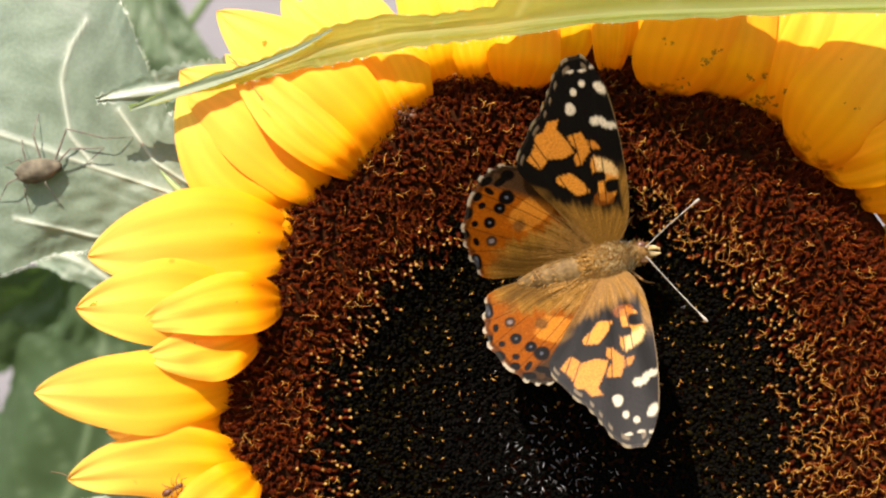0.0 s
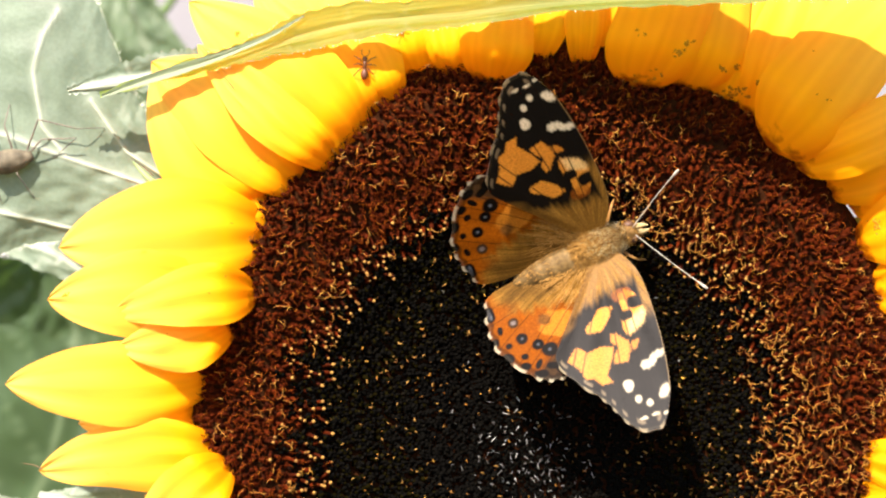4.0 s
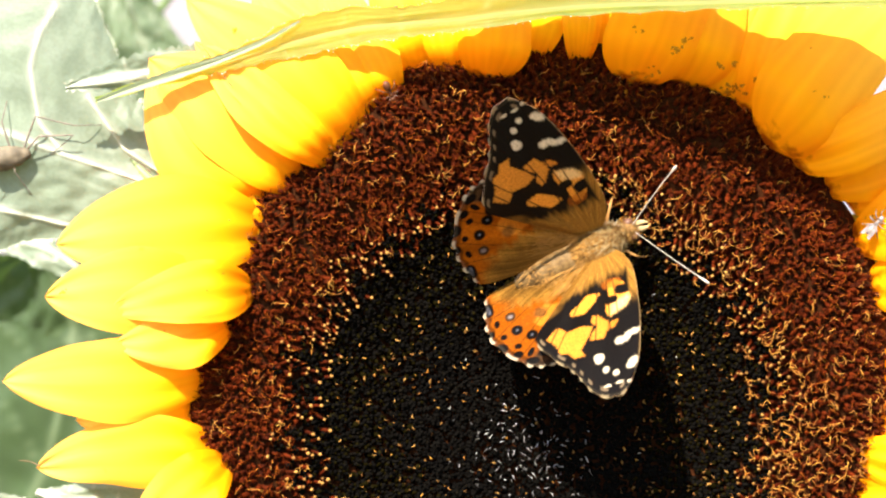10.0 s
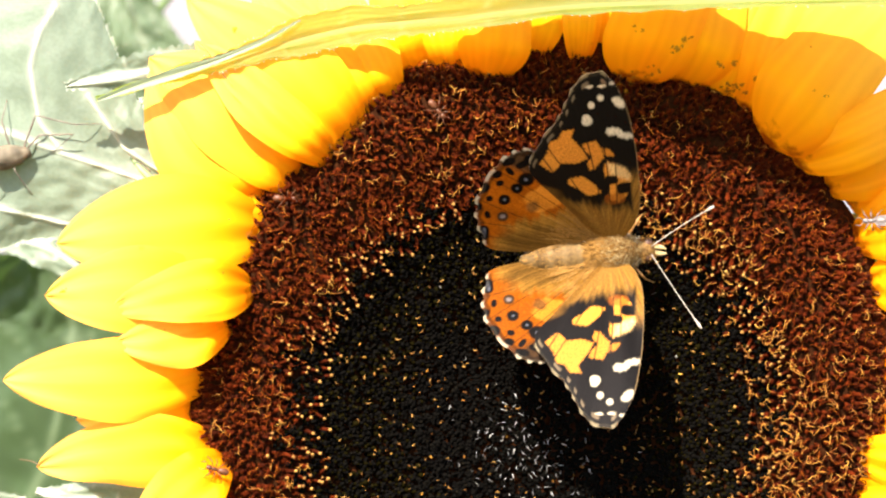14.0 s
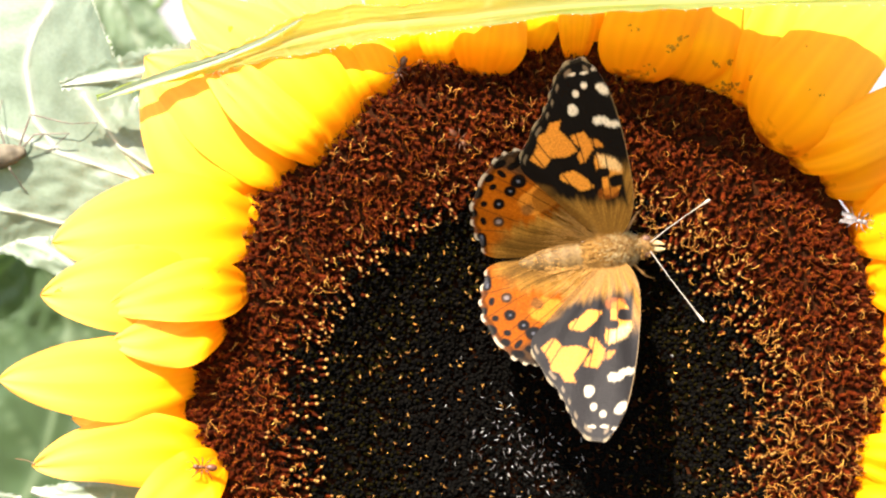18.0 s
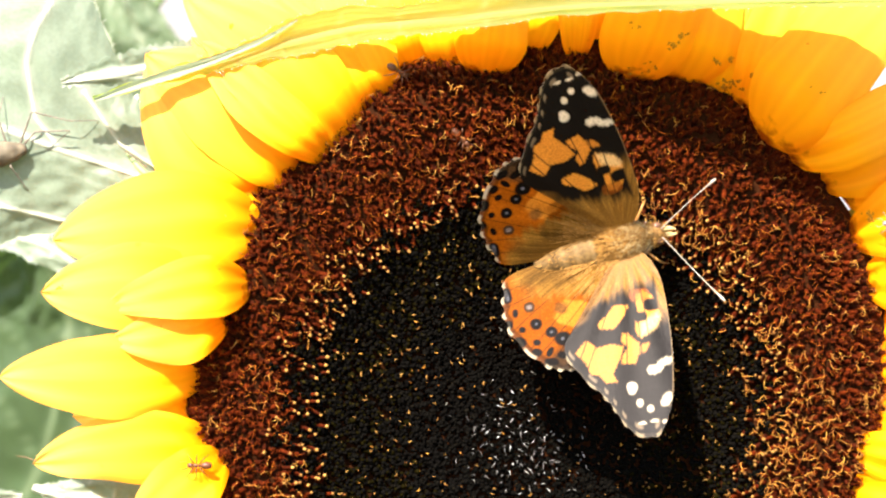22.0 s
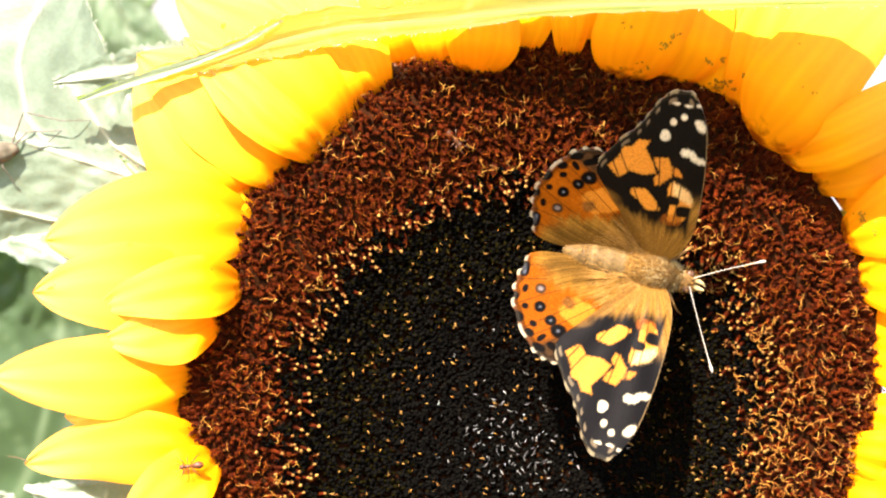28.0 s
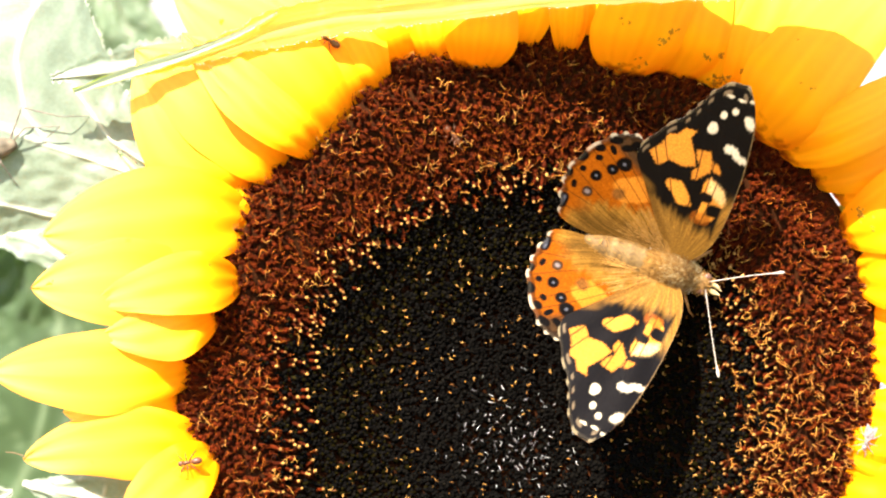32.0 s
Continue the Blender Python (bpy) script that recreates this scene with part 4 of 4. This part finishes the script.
def wing_mesh(outline, fore, sgn):
    nk, ns = 400, 110
    rimline = spline(list(outline) + [outline[0]], nk)
    run = np.linspace(0, 1, nk)
    scal = np.sin(run * (118 if fore else 82) + 2 * np.sin(run * (23 if fore else 19))) * (0.16 if fore else 0.22)
    mid = np.array(outline).mean(axis=0)
    outward = rimline - mid
    outward /= np.linalg.norm(outward, axis=1)[:, None]
    inmargin = (soft(run, 0.34, 0.38) * (1 - soft(run, 0.73, 0.76))) if fore else (soft(run, 0.20, 0.23) * (1 - soft(run, 0.75, 0.79)))
    rimline = rimline + outward * (scal * inmargin)[:, None]
    root = np.array([-0.5, 0.2])
    s = np.linspace(0, 1, ns) ** 0.8
    p = root + s[:, None, None] * (rimline - root)[None]
    p = p.reshape(-1, 2)
    rim, rr = np.repeat(s, nk), np.tile(run, ns)
    col = forewing_colours(p, rim, rr) if fore else hindwing_colours(p, rim, rr)
    ang = np.arctan2(p[:, 0], p[:, 1] + 1e-6)
    z = 0.06 * np.sin(ang * 22) * soft(p[:, 1], 3, 9) - 0.004 * (p[:, 0] ** 2 * 0.3 + p[:, 1] ** 2 * 0.4) + (0.0 if fore else -0.5)
    top = np.column_stack([p[:, 0], (p[:, 1] - 1.0) * sgn, z])
    low = top - np.array([0, 0, 0.09])
    faces = [(a, d, c, b) if sgn > 0 else (a, b, c, d) for a, b, c, d in grid_faces(ns, nk)]
    n = len(top)
    under = [tuple(i + n for i in f[::-1]) for f in faces]
    me = mesh_of("wing", np.vstack([top, low]) * MM, faces + under, [M_WING if fore else M_WING_HIND, M_WING_UNDER], [0] * len(faces) + [1] * len(under))
    cols = np.vstack([col, under_colours(p, fore, rim)])
    a = me.attributes.new("pattern", "FLOAT_COLOR", "POINT")
    a.data.foreach_set("color", np.column_stack([cols, np.ones(len(cols))]).astype(np.float32).ravel())
    return me


def fur_mesh(name, centre, size, count, length, mat, seed, back=0.6, start=-0.6, end=math.pi + 0.6):
    """Short hairs over an egg-shaped body, combed backwards."""
    rng = random.Random(seed)
    verts, faces = [], []
    for _ in range(count):
        z, a = rng.uniform(-0.95, 0.95), rng.uniform(start, end)
        r = math.sqrt(1 - z * z)
        nrm = Vector((z, r * math.cos(a), r * math.sin(a)))
        p = Vector([centre[i] + nrm[i] * size[i] * 0.97 for i in range(3)])
        d = (nrm + Vector((-back - rng.uniform(0, 0.6), rng.uniform(-0.4, 0.4), rng.uniform(-0.2, 0.3)))).normalized()
        ln = length * rng.uniform(0.5, 1.2)
        w = d.cross(nrm + Vector((0.1, 0.2, 0.05))).normalized() * 0.055
        q = p + d * ln * 0.55 + nrm * 0.1
        e = p + d * ln - Vector((0, 0, 0.1 * ln))
        k = len(verts)
        verts += [(p - w) * MM, (p + w) * MM, (q + w * 0.7) * MM, (q - w * 0.7) * MM, e * MM]
        faces += [(k, k + 1, k + 2, k + 3), (k + 3, k + 2, k + 4)]
    return mesh_of(name, verts, faces, mat)


def wing_fur_mesh(sgn, seed):
    """Long hairs lying over the wing roots."""
    rng = random.Random(seed)
    verts, faces = [], []
    for _ in range(420):
        a = radians(rng.uniform(-112, -20))
        r0 = rng.uniform(0.5, 7.5)
        ln = rng.uniform(1.5, 3.8)
        d = Vector((math.sin(a), math.cos(a), 0))
        p = d * r0 + Vector((-1.0, 0.3, 0.12))
        w = Vector((-d.y, d.x, 0)) * 0.03
        e = p + d * ln + Vector((0, 0, rng.uniform(0.0, 0.15)))
        k = len(verts)
        for q in (p - w, p + w, e):
            verts.append((q.x * MM, q.y * sgn * MM, q.z * MM))
        faces.append((k, k + 1, k + 2))
    return mesh_of("root_hairs", verts, faces, M_FUR)


fly = thing("butterfly", "orange and black painted butterfly with white tip spots on the flower", "butterfly")
SIZE = 1.016
fly.scale = (SIZE, SIZE, SIZE)
part("thorax", egg("thorax", (-0.6, -0.4, 0.6), (4.2, 2.7, 2.4), M_BODY, 0.05, 0.08), fly, "furry golden brown thorax")
part("thorax_fur", fur_mesh("thorax_fur", (-0.6, -0.4, 0.6), (4.2, 2.7, 2.4), 3600, 1.1, M_FUR, 3), fly)
part("shoulder_fur", fur_mesh("shoulder_fur", (0.2, -0.4, 0.7), (4.0, 2.8, 2.4), 1500, 0.8, M_FUR_PALE, 4), fly)
part("breast_fur", fur_mesh("breast_fur", (-0.6, -0.4, 0.5), (4.3, 2.7, 2.3), 3800, 1.0, M_BREAST, 13, 0.6, math.pi - 0.45, math.tau + 0.45), fly, "whitish fur on the breast and flanks")
part("belly_fur", fur_mesh("belly_fur", (-7.5, -0.6, 0.2), (5.8, 2.12, 2.0), 2000, 0.6, M_BREAST, 14, 1.2, math.pi + 0.1, math.tau - 0.1), fly)
part("abdomen", egg("abdomen", (-7.6, -0.6, 0.2), (5.9, 2.2, 2.1), M_ABDOMEN, 0.35, 0.04, 40, 24, 9), fly, "ringed tan abdomen")
part("abdomen_fur", fur_mesh("abdomen_fur", (-7.5, -0.6, 0.2), (5.8, 2.12, 2.02), 420, 0.5, M_FUR, 5, 1.2), fly)
head = part("head", egg("head", (4.4, -0.4, 0.5), (1.4, 1.45, 1.3), M_BODY, 0, 0.08), fly)
part("head_fur", fur_mesh("head_fur", (4.4, -0.4, 0.5), (1.4, 1.45, 1.3), 260, 0.8, M_FUR, 6, -0.1), head)
for sgn in (1, -1):
    part("eye", egg("eye", (4.8, 1.0 * sgn - 0.4, 0.6), (0.85, 0.66, 0.9), M_EYE), head, "dark round eye")
    part("palp", rod("palp", [(5.4, 0.4 * sgn - 0.4, 0.3), (6.6, 0.45 * sgn - 0.6, 0.6), (7.4, 0.3 * sgn - 0.8, 0.9)], [0.42, 0.36, 0.08], M_FUR_PALE), head)
part("proboscis", rod("proboscis", [(5.6, 0, -0.1), (6.4, 0, -1.6), (6.0, 0.2, -4.2), (5.4, 0.2, -6.0)], [0.16, 0.13, 0.1, 0.07], M_EYE), head)
for sgn, ang, reach, rise in ((1, 29, 0.97, 0.5), (-1, 61, 1.23, 0.16)):
    ca, sa = math.cos(radians(ang)) * reach, math.sin(radians(ang)) * sgn * reach
    pts = [(5.0 + ca * q, 0.35 * sgn - 0.4 + sa * q + 0.25 * sgn * math.sin(q / 4), 1.3 + rise * q) for q in (0, 3, 5.5, 7.6, 8.8, 9.8, 10.3)]
    an = part("antenna", rod("antenna", pts, [0.085, 0.062, 0.06, 0.065, 0.085, 0.23, 0.12], M_ANTENNA, 40, 8), fly, "white banded antenna with a clubbed tip")
for sgn in (1, -1):
    for bx, out, fx in ((1.8, 5.2, 6.0), (0.0, 6.0, 1.0), (-1.6, 5.2, -6.0)):
        part("leg", rod("leg", [(bx, 1.2 * sgn, -0.9), (bx + (fx - bx) * 0.45, out * 0.75 * sgn, 0.2), (bx + (fx - bx) * 0.7, out * 0.9 * sgn, -2.6), (fx, out * sgn, -5.2)], [0.22, 0.17, 0.12, 0.07], M_LEG), fly)
WINGS = {}
for sgn, tag in ((1, "L"), (-1, "R")):
    WINGS["F" + tag] = part("forewing", wing_mesh(FORE, True, sgn), fly, "orange and black forewing with white spots at the tip")
    WINGS["H" + tag] = part("hindwing", wing_mesh(HIND, False, sgn), fly, "orange hindwing with a row of dark eyespots")
    part("root_hairs", wing_fur_mesh(sgn, 8 + sgn), WINGS["H" + tag])


# ---- small creatures ----
def ant(name, label, shell, wings=False):
    ob = thing(name, label, "insect")
    part("abdomen", egg("abdomen", (-1.15, 0, 0.75), (0.85, 0.52, 0.5), shell, -0.15), ob)
    part("thorax", egg("thorax", (0.15, 0, 0.72), (0.62, 0.26, 0.27), shell, 0.2), ob)
    part("head", egg("head", (1.05, 0, 0.7), (0.42, 0.38, 0.3), shell, -0.2), ob)
    for sgn in (1, -1):
        part("antenna", rod("antenna", [(1.3, 0.15 * sgn, 0.8), (1.75, 0.55 * sgn, 1.1), (2.4, 0.5 * sgn, 0.7)], [0.055, 0.05, 0.05], shell, 12, 5), ob)
        for bx, fx in ((0.45, 1.5), (0.15, 0.2), (-0.15, -1.5)):
            part("leg", rod("leg", [(bx, 0.15 * sgn, 0.6), (bx + (fx - bx) * 0.5, 0.9 * sgn, 1.15), (fx, 1.6 * sgn, 0.05)], [0.09, 0.075, 0.045], shell, 12, 5), ob)
        if wings:
            part("wing", mesh_of("wing", [(x * MM, y * sgn * MM, z * MM) for x, y, z in ((0.2, 0.15, 1.0), (-1.0, 0.75, 1.15), (-2.4, 0.8, 1.2), (-2.2, 0.3, 1.25), (-0.6, 0.1, 1.1))], [(0, 1, 2, 3, 4)], M_INSECT), ob)
    return ob


ANTS = [ant("ant", "small brown ant crawling on the yellow petals", M_ANT) for _ in range(4)]
WINGED = ant("flying_ant", "small silvery winged ant on a yellow petal", M_INSECT, True)
for a in ANTS:
    a["group"] = "ants on the petals"

LEAF_TREE = tree_of([broad])


def harvestman():
    p, nrm = on_surface(LEAF_TREE, 14, 274, 1.6)
    ob = thing("harvestman", "brown long-legged harvestman resting on a pale leaf", "spider", FACE @ Matrix.Translation(p))
    part("body", egg("body", (0, 0, 0), (3.6, 1.8, 1.7), M_SPIDER, -0.2, 0.1), ob, "mottled brown oval body", pose(0, 0, 0, 0, 0, 12))
    p = np.array(p) / MM
    for path in (((18, 264), (5, 215), (8, 176)), ((40, 264), (63, 205), (131, 221), (176, 218)), ((42, 268), (70, 240), (131, 238), (86, 271)), ((22, 284), (28, 302), (52, 342)),
                 ((-8, 276), (-20, 258), (-51, 268)), ((-8, 268), (-14, 238), (-22, 222)), ((-12, 284), (-40, 300), (-62, 332)), ((2, 286), (-10, 312), (-6, 352))):
        pts = []
        for k, (cx, cy) in enumerate(path):
            q = np.array(on_surface(LEAF_TREE, cx, cy, 0.15)[0]) / MM
            pts.append(q - p + np.array([0, 0, 1.2 if k == 0 else (2.2 if k < len(path) - 1 else 0)]))
        part("leg", rod("leg", pts, [0.17, 0.13, 0.09, 0.06], M_SPIDER_LEG, 28, 6, True), ob)


harvestman()


def crawl(ob, tree, rows):
    """Keys a crawling thing over the plant: rows of seconds, chart place, and how far under the surface it hides."""
    keys = []
    for k, (t, cx, cy, lift) in enumerate(rows):
        p, nrm = on_surface(tree, cx, cy, lift)
        way = None
        for d in (1, 2, 3, -1, -2, -3):
            i = k + d
            if 0 <= i < len(rows):
                dx, dy = (rows[i][1] - cx) * (1 if d > 0 else -1), (cy - rows[i][2]) * (1 if d > 0 else -1)
                if math.hypot(dx, dy) > 9:
                    way = Vector((dx, dy, 0))
                    break
        z = (nrm + Vector((0, 0, 1.0))).normalized()
        x = (way - z * way.dot(z)).normalized()
        y = z.cross(x)
        m = Matrix((x, y, z)).transposed().to_4x4()
        m.translation = p
        keys.append((t, FACE @ m))
    out = keys[:1]
    for (t, m), (t0, m0) in zip(keys[1:], keys):
        turn = m0.to_quaternion().rotation_difference(m.to_quaternion())
        if turn.angle > 1.4:
            half = m0.lerp(m, 0.5)
            out.append(((t + t0) / 2, half))
        out.append((t, m))
    walk(ob, out)


# ---- what moves ----
def motions():
    # seconds, mm right and up, heading, roll, rise of the two wing pairs, forward swing of the forewings and of the hindwings
    flight = [
        (0, 18.8, 0.7, 14.0, 0, 26, 37, -4.0, 5.3, 1.4, 4.2), (0.5, 18.9, 1.2, 15.8, 0, 38, 49, -1.9, 6.3, 0.4, 5.7),
        (1, 18.8, 1.5, 17.7, 0, 38, 47, -1.4, 6.2, 0.4, 6.0), (1.5, 19.5, 2.0, 20.0, 0, 49, 57, 6.7, 15.1, 0.9, 9.6),
        (2, 20.1, 2.1, 23.8, 0, 43, 56, 4.5, 13.0, 0.1, 9.6), (2.5, 20.1, 1.6, 21.1, 0, 65, 81, 12.1, 14.1, 5.7, 6.1),
        (3, 20.4, 2.4, 21.6, 0, 59, 60, 9.5, 11.6, 6.9, 8.0), (3.5, 21.4, 1.5, 22.5, 0, 36, 35, 4.7, 7.4, 4.2, 4.5),
        (5.5, 20.7, 1.7, 27.9, 0, 36, 38, 2.2, 7.9, 0.1, 4.6), (6, 20.7, 1.7, 25.4, 0, 36, 40, 5.2, 10.6, 2.8, 4.2),
        (6.5, 20.5, 2.2, 28.7, 0, 46, 49, 9.8, 12.1, 2.8, 4.4), (7, 20.9, 2.5, 29.2, 0, 52, 54, 10.3, 10.6, 4.7, 5.3),
        (7.5, 21.3, 3.0, 30.6, 0, 45, 40, 8.3, 8.7, 4.5, 3.8), (8, 21.4, 3.2, 33.1, 0, 38, 41, 10.7, 13.3, 3.6, 5.7),
        (8.5, 21.8, 3.0, 32.4, 0, 38, 45, 6.4, 10.1, 2.4, 5.5), (9, 21.8, 3.1, 32.3, 0, 41, 47, 5.6, 9.2, 2.1, 5.7),
        (9.5, 22.1, 1.7, 24.4, 0, 41, 43, 8.6, 11.1, 2.7, 5.3), (10, 21.7, 1.3, 25.9, 0, 44, 55, 8.4, 15.6, 0.4, 8.7),
        (10.5, 22.3, 1.8, 27.0, 0, 48, 58, 7.4, 9.7, 3.2, 6.1), (11, 22.5, 1.5, 27.7, 0, 49, 58, 7.2, 10.4, 2.9, 6.8),
        (11.5, 22.1, 0.0, 13.8, 0, 44, 42, 8.6, 10.8, 3.6, 3.8), (12, 22.7, -0.4, 11.2, 0, 39, 38, 5.4, 8.3, 2.2, 3.0),
        (12.5, 23.1, -0.4, 7.5, 0, 39, 33, 6.4, 8.1, 2.4, 1.7), (13, 23.4, -1.0, 2.7, 0, 36, 32, 2.4, 5.9, 1.1, 2.2),
        (13.5, 23.3, -1.5, -1.7, 0, 37, 36, 2.8, 6.2, 1.0, 0.7), (14, 23.8, -0.0, 4.6, 0, 42, 43, 3.3, 7.9, 1.2, 2.0),
        (14.5, 24.0, 0.1, 6.0, 0, 43, 45, 4.0, 9.9, 0.7, 4.5), (16.5, 24.3, 0.2, 7.9, 0, 36, 40, 4.4, 8.0, 3.0, 5.3),
        (17, 24.3, 0.1, 7.9, 0, 33, 33, 3.3, 7.6, 2.9, 5.2), (17.5, 24.1, 0.0, 7.5, 0, 32, 34, 3.1, 8.4, 2.9, 5.7),
        (18, 24.2, 0.1, 7.7, 0, 34, 35, 4.3, 12.1, 2.5, 6.5), (18.5, 24.1, 0.1, 8.5, 0, 33, 36, 3.7, 10.8, 1.7, 5.3),
        (19, 24.5, 0.4, 9.6, 0, 37, 40, 5.5, 11.6, 1.8, 5.5), (19.5, 25.8, 1.5, 13.9, 0, 39, 35, 4.4, 8.2, 2.7, 4.3),
        (20, 25.5, 1.3, 13.2, 0, 35, 32, 4.4, 8.1, 2.5, 3.7), (20.5, 25.3, 1.4, 15.2, 0, 35, 32, 4.8, 7.9, 2.5, 4.4),
        (21, 26.0, 0.5, 11.3, 0, 40, 36, 4.8, 7.3, 3.4, 4.4), (21.5, 25.9, 0.4, 13.5, 0, 39, 34, 4.6, 9.1, 1.7, 5.7),
        (22, 25.8, 1.0, 15.0, 0, 38, 32, 6.9, 8.0, 3.5, 3.3), (22.5, 27.4, 0.5, 10.0, 0, 41, 31, 5.8, 7.6, 3.5, 3.3),
        (22.9, 28.9, 0.5, 7.9, 0, 46, 36, 4.4, 8.2, 1.8, 5.0), (23, 33.0, -2.2, 11.0, 75, 5, 72, 34, -4.0, 12.0, -2.0),
        (23.1, 29.8, -2.3, 12.1, 0, 71, -12, 6.0, -1.5, 2.4, 1.1), (23.5, 29.5, -2.0, 1.6, 0, 55, 31, 7.1, 0.9, 6.1, -2.5),
        (24, 29.3, -2.1, -2.6, 0, 42, 30, 5.8, 1.3, 5.8, -2.2), (24.5, 29.4, -2.7, -6.0, 0, 38, 30, 5.0, 3.1, 5.6, 0.4),
        (25, 29.9, -2.2, -4.4, 0, 35, 30, 3.5, 4.0, 2.8, 0.3), (25.5, 30.6, -2.2, -5.8, 0, 36, 31, 4.0, 5.1, 2.9, 1.1),
        (27.5, 31.0, -2.6, -12.0, 0, 36, 27, 4.8, 2.8, 5.3, 0.1), (28, 31.3, -3.3, -14.8, 0, 42, 31, 7.3, 3.3, 6.1, -0.8),
        (28.5, 31.8, -4.2, -20.8, 0, 41, 27, 4.6, 1.6, 4.9, -0.8), (29, 32.2, -3.7, -22.5, 0, 40, 28, 4.9, 1.8, 5.0, -1.6),
        (29.5, 32.5, -4.1, -27.6, 0, 41, 25, 4.7, 1.4, 5.2, -1.1), (30, 33.7, -4.1, -23.9, 0, 36, 27, 5.3, 4.6, 4.0, 0.2),
        (30.5, 33.5, -4.1, -26.3, 0, 43, 35, 7.6, 4.9, 5.5, -0.6), (31, 33.8, -4.3, -23.8, 0, 32, 26, 2.7, 7.0, 2.6, 2.3),
        (32, 34.1, -3.8, -21.3, 0, 35, 32, 3.3, 8.4, 3.1, 4.1),
    ]
    body, rows = [], {k: [] for k in WINGS}
    for t, x, y, turn, roll, up_l, up_r, fore_l, fore_r, hind_l, hind_r in flight:
        body.append((t, FACE @ pose(x * SIZE * MM, y * SIZE * MM, 4 * MM, roll, 0, turn)))
        for key, sgn, up, fwd in (("FL", 1, up_l, fore_l), ("HL", 1, 0.751 * up_l + 4.0, hind_l), ("FR", -1, up_r, fore_r), ("HR", -1, 0.751 * up_r + 4.0, hind_r)):
            rows[key].append((t, pose(0, sgn * MM, 1.5 * MM, up * sgn) @ pose(0, 0, 0, 0, 0, fwd * sgn)))
    walk(fly, body)
    for key, ob in WINGS.items():
        walk(ob, rows[key])
    # the leaf overhead sways a little
    walk(over, [(t, pose(x * MM, y * MM, 0)) for t, x, y in ((0, 0.45, 0.65), (3, 0.3, 1.0), (6, 0.15, 1.4), (9, 0, 0), (13, 0, 0), (19, 0.9, 0), (23, -0.15, -0.6), (28, -0.9, -0.6), (32, -1.25, 0))])
    crawl(ANTS[0], PETAL_TREE, [(0, 659, 175, 0.2), (1, 657, 174, 0.2), (2, 657, 180, 0.2), (2.5, 649, 172, 0.2), (3, 642, 161, 0.2), (3.5, 633, 146, 0.2), (4.5, 640, 80, 0.2), (6.5, 636, 58, 0.2), (7.5, 622, 96, 0.2),
                                (8, 625, 126, 0.2), (8.5, 660, 148, 0.2), (9, 683, 153, 0.2), (10, 682, 159, 0.2), (10.7, 690, 172, 1.0), (11.5, 708, 180, 1.0), (12, 727, 178, 1.0), (12.5, 743, 182, 1.0), (13, 760, 185, 1.0), (14, 770, 194, 1.0), (16, 810, 240, 0.5), (32, 820, 250, 0.5)])
    crawl(ANTS[1], PETAL_TREE, [(0, 380, 340, -6), (9.5, 370, 338, -6), (10.7, 345, 332, -4), (11, 336, 328, 0.2), (11.5, 391, 356, 0.2), (12, 414, 368, 0.2), (12.5, 446, 370, 0.2), (13, 483, 357, 0.2), (14, 504, 351, 0.2), (15, 528, 352, -1), (32, 545, 350, -2)])
    crawl(ANTS[2], PETAL_TREE, [(0, 700, 30, 0.2), (15, 702, 34, 0.2), (16.5, 704, 60, 0.2), (17, 705, 90, 0.2), (17.5, 710, 112, 0.2), (18, 708, 121, 0.2), (20, 706, 120, 0.2), (22, 704, 130, 0.2), (25.5, 709, 134, 0.2), (27.5, 722, 140, 0.5), (29, 735, 141, 0.5), (30, 686, 152, 0.3), (31, 640, 112, 0.2), (32, 601, 86, 0.2)])
    crawl(ANTS[3], PETAL_TREE, [(0, 254, 840, 0.2), (1, 263, 835, 0.2), (2, 268, 831, 0.2), (3, 283, 822, 0.2), (3.5, 291, 815, 0.2), (4.5, 330, 795, -3), (6, 345, 800, -6), (12.5, 350, 805, -6), (13.4, 368, 815, -2), (14, 373, 832, 0.2), (17, 363, 830, 0.2), (19, 359, 831, 0.2), (22, 352, 830, 0.2), (32, 352, 832, 0.2)])
    crawl(WINGED, PETAL_TREE, [(0, 1600, 430, 0.2), (6.5, 1590, 425, 0.2), (7.5, 1548, 405, 0.2), (8, 1533, 399, 0.2), (9, 1540, 397, 0.2), (10, 1549, 393, 0.2), (11, 1556, 389, 0.2), (12, 1556, 386, 0.2), (13, 1545, 388, 0.2), (14, 1542, 387, 0.2), (17, 1536, 385, 0.2), (18, 1524, 389, 0.2), (19.5, 1580, 400, 0.2), (22, 1580, 402, 0.2),
                               (23, 1551, 398, 0.2), (24, 1558, 390, 0.2), (25, 1562, 376, 0.2), (26, 1620, 420, 0.2), (28, 1640, 560, 0.2), (30, 1610, 680, 0.2), (31, 1582, 728, 0.2), (32, 1556, 792, 0.2)])


motions()
